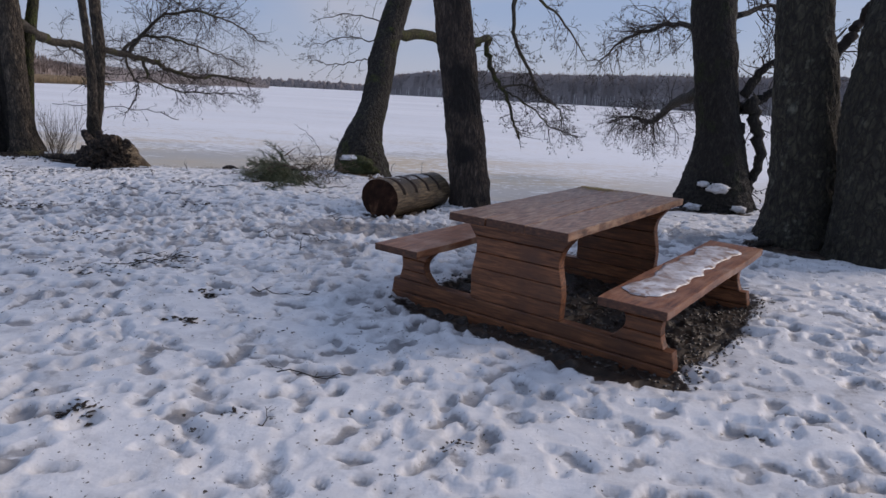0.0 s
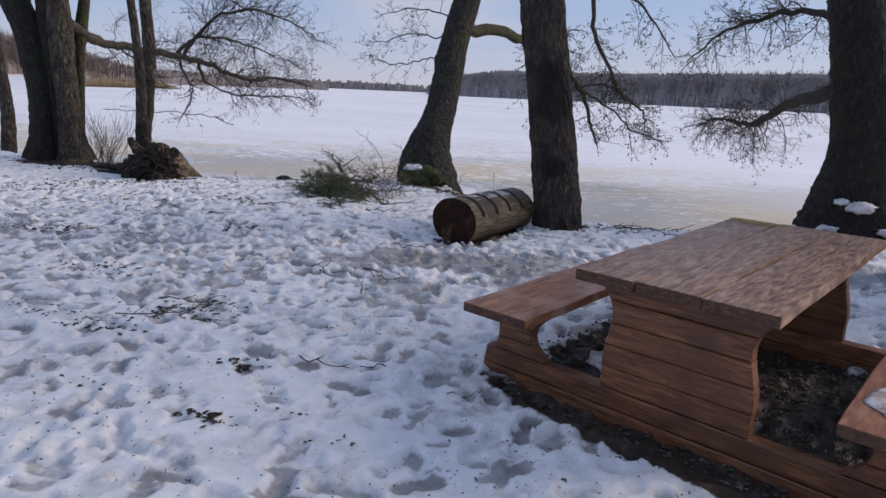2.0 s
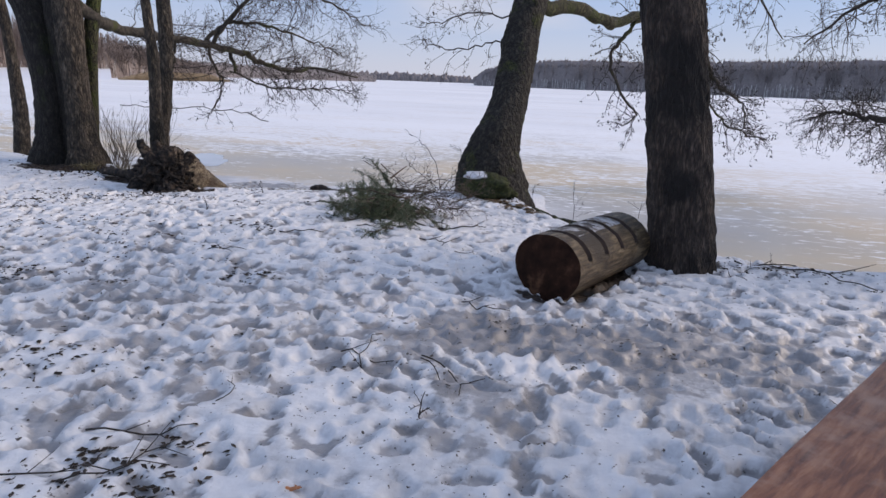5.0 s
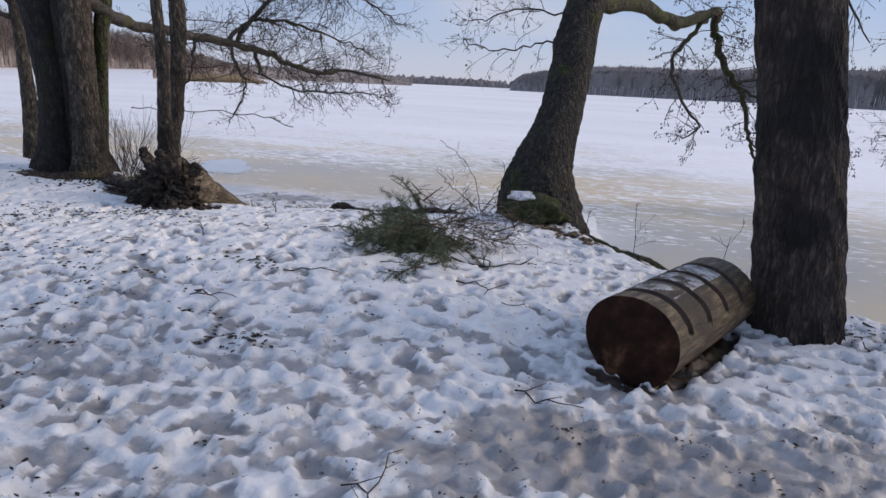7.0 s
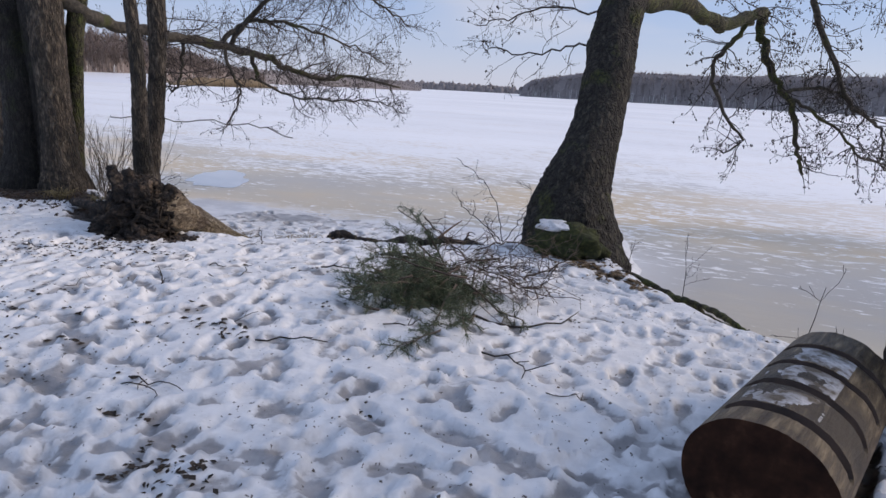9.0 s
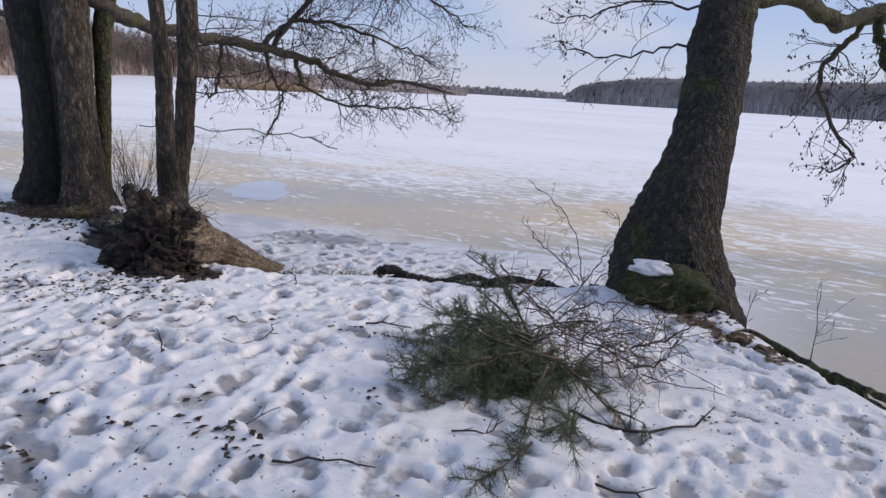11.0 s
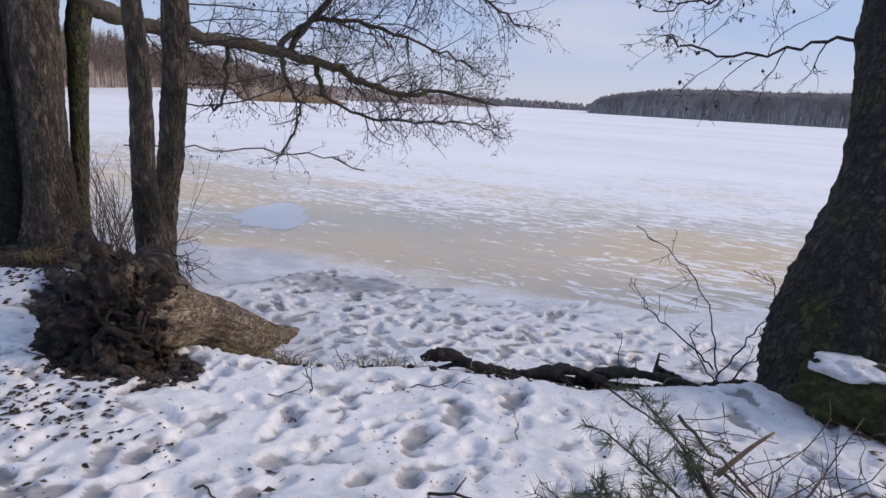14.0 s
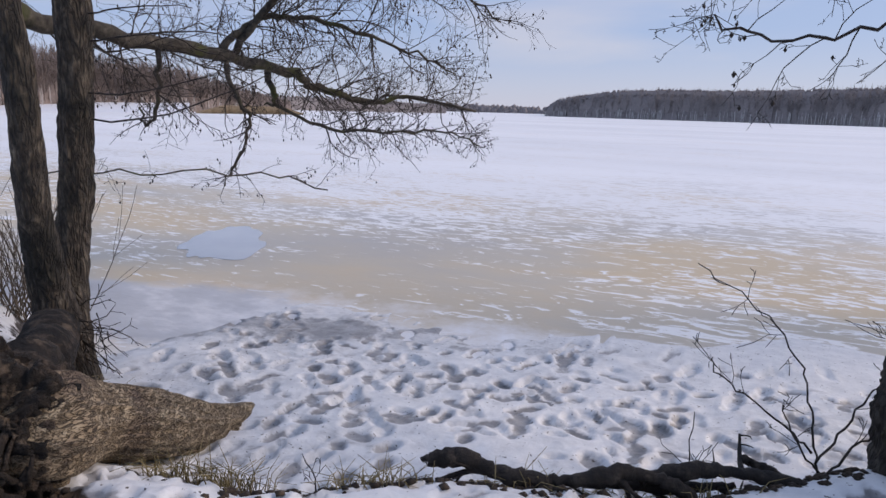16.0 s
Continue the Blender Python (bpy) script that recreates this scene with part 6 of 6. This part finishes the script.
    for cx, cy, n, h in ((-5.78, 15.62, 70, 0.16), (-5.45, 15.66, 90, 0.15), (-4.95, 15.85, 50, 0.1), (-4.3, 16.2, 60, 0.09), (-4.85, 15.98, 70, 0.09), (-3.6, 16.52, 60, 0.08), (-8.5, 15.95, 80, 0.14), (-7.7, 15.9, 60, 0.16), (-3.9, 16.4, 40, 0.1), (-7.15, 16.1, 90, 0.2)):
        for _ in range(n):
            x, y = cx + rng.normal(0, 0.09), cy + rng.normal(0, 0.06)
            z = gz(x, y)
            d = rng.normal(0, 0.06, 2)
            gr.line([(x, y, z - 0.01), (x + d[0] * 0.5, y + d[1] * 0.5, z + h * 0.6), (x + d[0] * 1.6, y + d[1] * 1.6, z + h * rng.uniform(0.4, 1.0))], [0.0028, 0.0022, 0.001], 3)
    tagged(gr.make("dry_grass", DRY_GRASS), "tufts of dry yellow grass on the bank edge", "grass", kind="stuff")


bank_roots()


# ---- shrubs and saplings ----
def shrubs():
    rng = np.random.RandomState(91)
    tb = Tubes()
    for _ in range(46):
        a = rng.uniform(0, 6.28)
        p = (-8.72 + 0.16 * rng.normal(), 16.85 + 0.12 * rng.normal(), -0.2)
        grow(tb, rng, p, (0.38 * math.cos(a) + 0.15, 0.38 * math.sin(a), 1.0), rng.uniform(0.7, 1.25), 0.006, 1, 0.04, 0.12, 0.0, (15, 40), 3.5, 0.002)
    tagged(tb.make("bare_shrub", surface("shrub_stems", [(0.3, (0.07, 0.05, 0.035)), (0.7, (0.19, 0.145, 0.10))], 12)), "bare brown shrub of thin upright stems", "shrub")
    tb = Tubes()
    for pts, r in (([(-3.08, 16.98, -0.1), (-3.14, 17.0, 0.16), (-3.22, 17.02, 0.42), (-3.42, 17.05, 0.66), (-3.72, 17.08, 0.84)], 0.006), ([(-3.1, 16.98, -0.05), (-2.98, 17.05, 0.18), (-2.85, 17.1, 0.40), (-2.88, 17.12, 0.62)], 0.006),
                   ([(-3.12, 16.98, 0.0), (-3.3, 16.98, 0.15), (-3.55, 16.98, 0.3), (-3.6, 16.98, 0.4)], 0.007), ([(-3.08, 16.96, -0.08), (-3.2, 16.9, 0.08), (-3.28, 16.88, 0.26)], 0.006), ([(-3.05, 16.98, -0.1), (-2.9, 17.05, 0.1), (-2.65, 17.1, 0.18)], 0.007)):
        limb(tb, rng, pts, r, 0.0028, 6, 0.26, 1, 0.02, 0.0, 0.3, bend=0.008, dens=5)
    tagged(tb.make("bare_sapling", TWIG), "thin bare sapling beside the leaning tree", "sapling", "saplings on the bank")
    tb = Tubes()
    for _ in range(46):
        p = (-7.10 + 0.14 * rng.rand(), 16.12 + 0.08 * rng.normal(), 0.20 + 0.08 * rng.normal())
        grow(tb, rng, p, (1.0, 0.4 * rng.normal(), -0.25 + 0.35 * rng.normal()), rng.uniform(0.14, 0.30), 0.005, 1, -0.06, 0.4, 0.0, (20, 60), 6, 0.002)
    tagged(tb.make("dead_bracken", LITTER), "drooping tuft of dead brown twigs at the stem foot", "bracken")
    for x, y, h in ((-3.62, 16.66, 0.46), (-1.2, 17.2, 0.75), (-0.35, 15.4, 0.7), (-0.1, 15.5, 0.55), (-5.2, 15.9, 0.22), (-4.9, 15.2, 0.16), (-4.5, 13.6, 0.14), (-1.75, 16.75, 0.5), (1.0, 15.3, 0.35), (-1.15, 10.75, 0.16)):
        tb = Tubes()
        z = gz(x, y) - 0.02
        limb(tb, rng, [(x, y, z), (x + 0.02 * rng.normal(), y, z + h * 0.4), (x - 0.05 + 0.06 * rng.normal(), y, z + h)], 0.005, 0.002, 5, h * 0.5, 1, 0.04, 0.0, 0.3, per=4, bend=0.004, dens=4)
        tagged(tb.make("bare_sapling", TWIG), "thin bare sapling standing in the snow", "sapling", "saplings on the bank")


shrubs()


# ---- fallen sticks ----
def sticks():
    rng = np.random.RandomState(61)
    placed = [(-2.11, 14.28, 0.75, 0.010, 0.15), (-2.01, 13.70, 0.5, 0.006, -0.2), (-3.45, 12.48, 0.32, 0.004, 0.1), (-3.22, 13.27, 0.4, 0.006, 0.8), (-2.79, 13.83, 0.3, 0.005, 1.0), (-1.17, 11.22, 0.36, 0.004, -0.4),
              (-2.22, 9.93, 0.62, 0.004, 0.6), (-1.59, 11.16, 0.4, 0.004, -0.3), (-2.03, 10.64, 0.25, 0.003, 1.2), (-1.66, 11.29, 0.5, 0.004, 1.9), (-1.13, 11.22, 0.5, 0.005, -0.5), (-3.44, 12.53, 0.35, 0.004, 0.1),
              (-1.21, 12.25, 0.35, 0.005, 0.1), (-3.80, 14.76, 0.3, 0.007, 0.5), (-4.17, 14.18, 0.25, 0.004, 1.3), (-4.56, 14.24, 0.2, 0.005, 0.0), (-4.35, 15.58, 0.38, 0.004, 0.2), (-4.96, 15.16, 0.3, 0.003, 1.0),
              (-2.21, 10.19, 0.45, 0.005, 0.3), (-0.04, 7.68, 0.2, 0.003, 0.5), (-2.1, 10.02, 0.5, 0.004, 0.9), (-0.12, 8.3, 0.4, 0.004, 0.7), (0.9, 14.35, 0.7, 0.008, -0.1), (1.3, 14.4, 0.9, 0.008, 0.1), (0.75, 14.2, 0.5, 0.005, 0.9), (1.7, 14.55, 0.6, 0.006, 0.4), (0.55, 13.9, 0.35, 0.005, -0.8), (1.9, 14.8, 1.2, 0.012, 0.2)]
    for _ in range(34):
        placed.append((rng.uniform(-8, 3), rng.uniform(8, 15.5), rng.uniform(0.12, 0.4), rng.uniform(0.002, 0.005), rng.uniform(0, 3.1)))
    for x, y, length, r, a in placed:
        tb = Tubes()
        pts = []
        d = a
        px, py = x - math.cos(a) * length / 2, y - math.sin(a) * length / 2
        for i in range(7):
            pts.append((px, py, gz(px, py) + r + 0.006 + 0.02 * rng.rand() * length))
            d += rng.normal(0, 0.28)
            px, py = px + math.cos(d) * length / 6, py + math.sin(d) * length / 6
        tb.line(pts, np.linspace(r, r * 0.5, 7), 5)
        for _ in range(rng.randint(1, 4)):
            i = rng.randint(1, 6)
            d2 = a + rng.choice([-1, 1]) * rng.uniform(0.4, 1.1)
            ln = length * rng.uniform(0.12, 0.3)
            tb.line([pts[i], (pts[i][0] + math.cos(d2) * ln, pts[i][1] + math.sin(d2) * ln, pts[i][2] + ln * rng.uniform(0, 0.5))], [r * 0.6, r * 0.35], 4)
        tagged(tb.make("stick", TWIG), "dark fallen stick lying on the snow", "stick", "sticks on the snow")


sticks()


# ---- loose litter, gravel, a leaf ----
def flakes():
    rng = np.random.RandomState(71)
    v, f = [], []

    def flake(x, y, size):
        z = gz(x, y) + 0.004
        a = rng.uniform(0, 6.28)
        l, w = size, size * rng.uniform(0.25, 0.7)
        c, s_ = math.cos(a), math.sin(a)
        k = len(v)
        up = rng.uniform(0.1, 0.5) * size
        for u, q, h in ((-l, 0, 0.0), (0, -w, up), (l, 0, up * 0.4), (0, w, up * 0.3), (0.1 * l, 0.1 * w, -0.003)):
            v.append((x + u * c - q * s_, y + u * s_ + q * c, z + h))
        f.extend([(k, k + 1, k + 2), (k, k + 2, k + 3), (k, k + 4, k + 1), (k + 1, k + 4, k + 2), (k + 2, k + 4, k + 3), (k + 3, k + 4, k)])

    for _ in range(1500):
        flake(rng.uniform(-9, 4.5), rng.uniform(6.6, 16.2), rng.uniform(0.003, 0.010))
    for cx, cy, n, sp in ((-1.97, 9.95, 60, 0.12), (-2.25, 10.02, 50, 0.10), (-4.74, 11.6, 160, 0.2), (-1.96, 10.23, 40, 0.10), (-1.14, 8.79, 60, 0.06), (-1.0, 7.57, 60, 0.07), (-1.34, 9.37, 40, 0.06), (-2.92, 12.05, 70, 0.15), (-5.81, 14.29, 260, 0.35), (-6.6, 14.0, 240, 0.5), (-3.2, 10.6, 120, 0.3), (-5.6, 12.8, 180, 0.5), (-7.3, 13.4, 260, 0.6), (0.4, 14.1, 90, 0.3), (1.1, 14.3, 90, 0.3), (-2.5, 9.6, 80, 0.2)):
        for _ in range(n):
            flake(cx + rng.normal(0, sp), cy + rng.normal(0, sp * 0.45), rng.uniform(0.010, 0.026))
    for _ in range(60):
        cx, cy = rng.uniform(-9, -3.2), rng.uniform(11.2, 14.6)
        for _ in range(rng.randint(5, 16)):
            flake(cx + rng.normal(0, 0.10), cy + rng.normal(0, 0.035), rng.uniform(0.010, 0.030))
    for _ in range(110):
        cx, cy, sp = rng.uniform(-8, 3), rng.uniform(7, 16), rng.uniform(0.03, 0.09)
        for _ in range(rng.randint(4, 14)):
            flake(cx + rng.normal(0, sp), cy + rng.normal(0, sp * 0.4), rng.uniform(0.006, 0.018))
    tagged(mesh_ob("bark_flakes", v, f, LITTER, smooth=False), "dark scraps of bark and dead leaves on the snow", "litter", kind="stuff")
    v.clear()
    f.clear()
    for _ in range(1500):
        q = rng.uniform(-0.1, 1.3)
        x, y = -2.30 + 0.62 * q + rng.normal(0, 0.07), 16.40 - 0.42 * q + rng.normal(0, 0.09)
        if noise.noise((x * 5, y * 5, 0)) > -0.12:
            flake(x, y, rng.uniform(0.010, 0.034))
    tagged(mesh_ob("dead_leaves", v, f, DEAD_LEAF, smooth=False), "tan dead leaves and needles on thin snow by the tree", "litter", kind="stuff")


flakes()


def gravel():
    rng = np.random.RandomState(14)
    base = np.array([(0, 0, 1), (0.9, 0, 0.3), (0.28, 0.85, 0.3), (-0.72, 0.53, 0.3), (-0.72, -0.53, 0.3), (0.28, -0.85, 0.3), (0, 0, -0.6)])
    tri = [(0, 1, 2), (0, 2, 3), (0, 3, 4), (0, 4, 5), (0, 5, 1), (6, 2, 1), (6, 3, 2), (6, 4, 3), (6, 5, 4), (6, 1, 5)]
    v, f = [], []
    ca, sa = math.cos(radians(TABLE_TURN)), math.sin(radians(TABLE_TURN))
    for _ in range(5200):
        u, w = rng.uniform(-1.05, 1.28), rng.uniform(-1.0, 1.0)
        if u < 0.3 and rng.rand() < 0.35 or u > 1.1 and rng.rand() < (u - 1.1) * 2.6:
            continue
        x, y = TABLE_X + u * ca - w * sa, TABLE_Y + u * sa + w * ca
        size = rng.uniform(0.006, 0.017)
        p = base * (1 + rng.normal(0, 0.22, (7, 1))) * size * (1, rng.uniform(0.6, 1), rng.uniform(0.5, 0.9)) + (x, y, gz(x, y) + size * 0.3)
        k = len(v)
        v.extend(p.tolist())
        f.extend([(a + k, b + k, c + k) for a, b, c in tri])
    tagged(mesh_ob("gravel", v, f, GRAVEL, smooth=False), "wet dark gravel and bark under the picnic table", "gravel", kind="stuff")
    # old snow heaped between the legs
    bm = bmesh.new()
    bmesh.ops.create_icosphere(bm, subdivisions=4, radius=1.0)
    cx, cy = TABLE_X - 0.42 * ca + 0.15 * sa, TABLE_Y - 0.42 * sa - 0.15 * ca
    for q in bm.verts:
        k = 1 + 0.5 * noise.noise(q.co * 2.2) + 0.25 * noise.noise(q.co * 6)
        q.co = Vector((cx + 0.33 * q.co.x * k, cy + 0.42 * q.co.y * k, gz(cx, cy) - 0.02 + 0.075 * q.co.z * k))
    tagged(part("snow_lump", bm, ICY_SNOW, None, "", True), "grey lump of old snow under the table", "snow")


gravel()


def fallen_leaf():
    bm = bmesh.new()
    x, y = -1.44, 10.12
    z = gz(x, y) + 0.014
    vs = []
    for i in range(14):
        a = i * 2 * math.pi / 14
        r = 0.042 * (1 + 0.28 * math.cos(4 * a))
        vs.append(bm.verts.new((x + r * math.cos(a), y + 0.7 * r * math.sin(a), z + 0.012 * math.cos(2 * a))))
    c = bm.verts.new((x, y, z - 0.003))
    for i in range(14):
        bm.faces.new((vs[i], vs[(i + 1) % 14], c))
    geom = bmesh.ops.extrude_face_region(bm, geom=bm.faces[:])
    for q in [g for g in geom["geom"] if isinstance(g, bmesh.types.BMVert)]:
        q.co.z += 0.0012
    tagged(part("fallen_leaf", bm, LEAF), "orange-brown dead leaf on the snow", "leaf")


fallen_leaf()
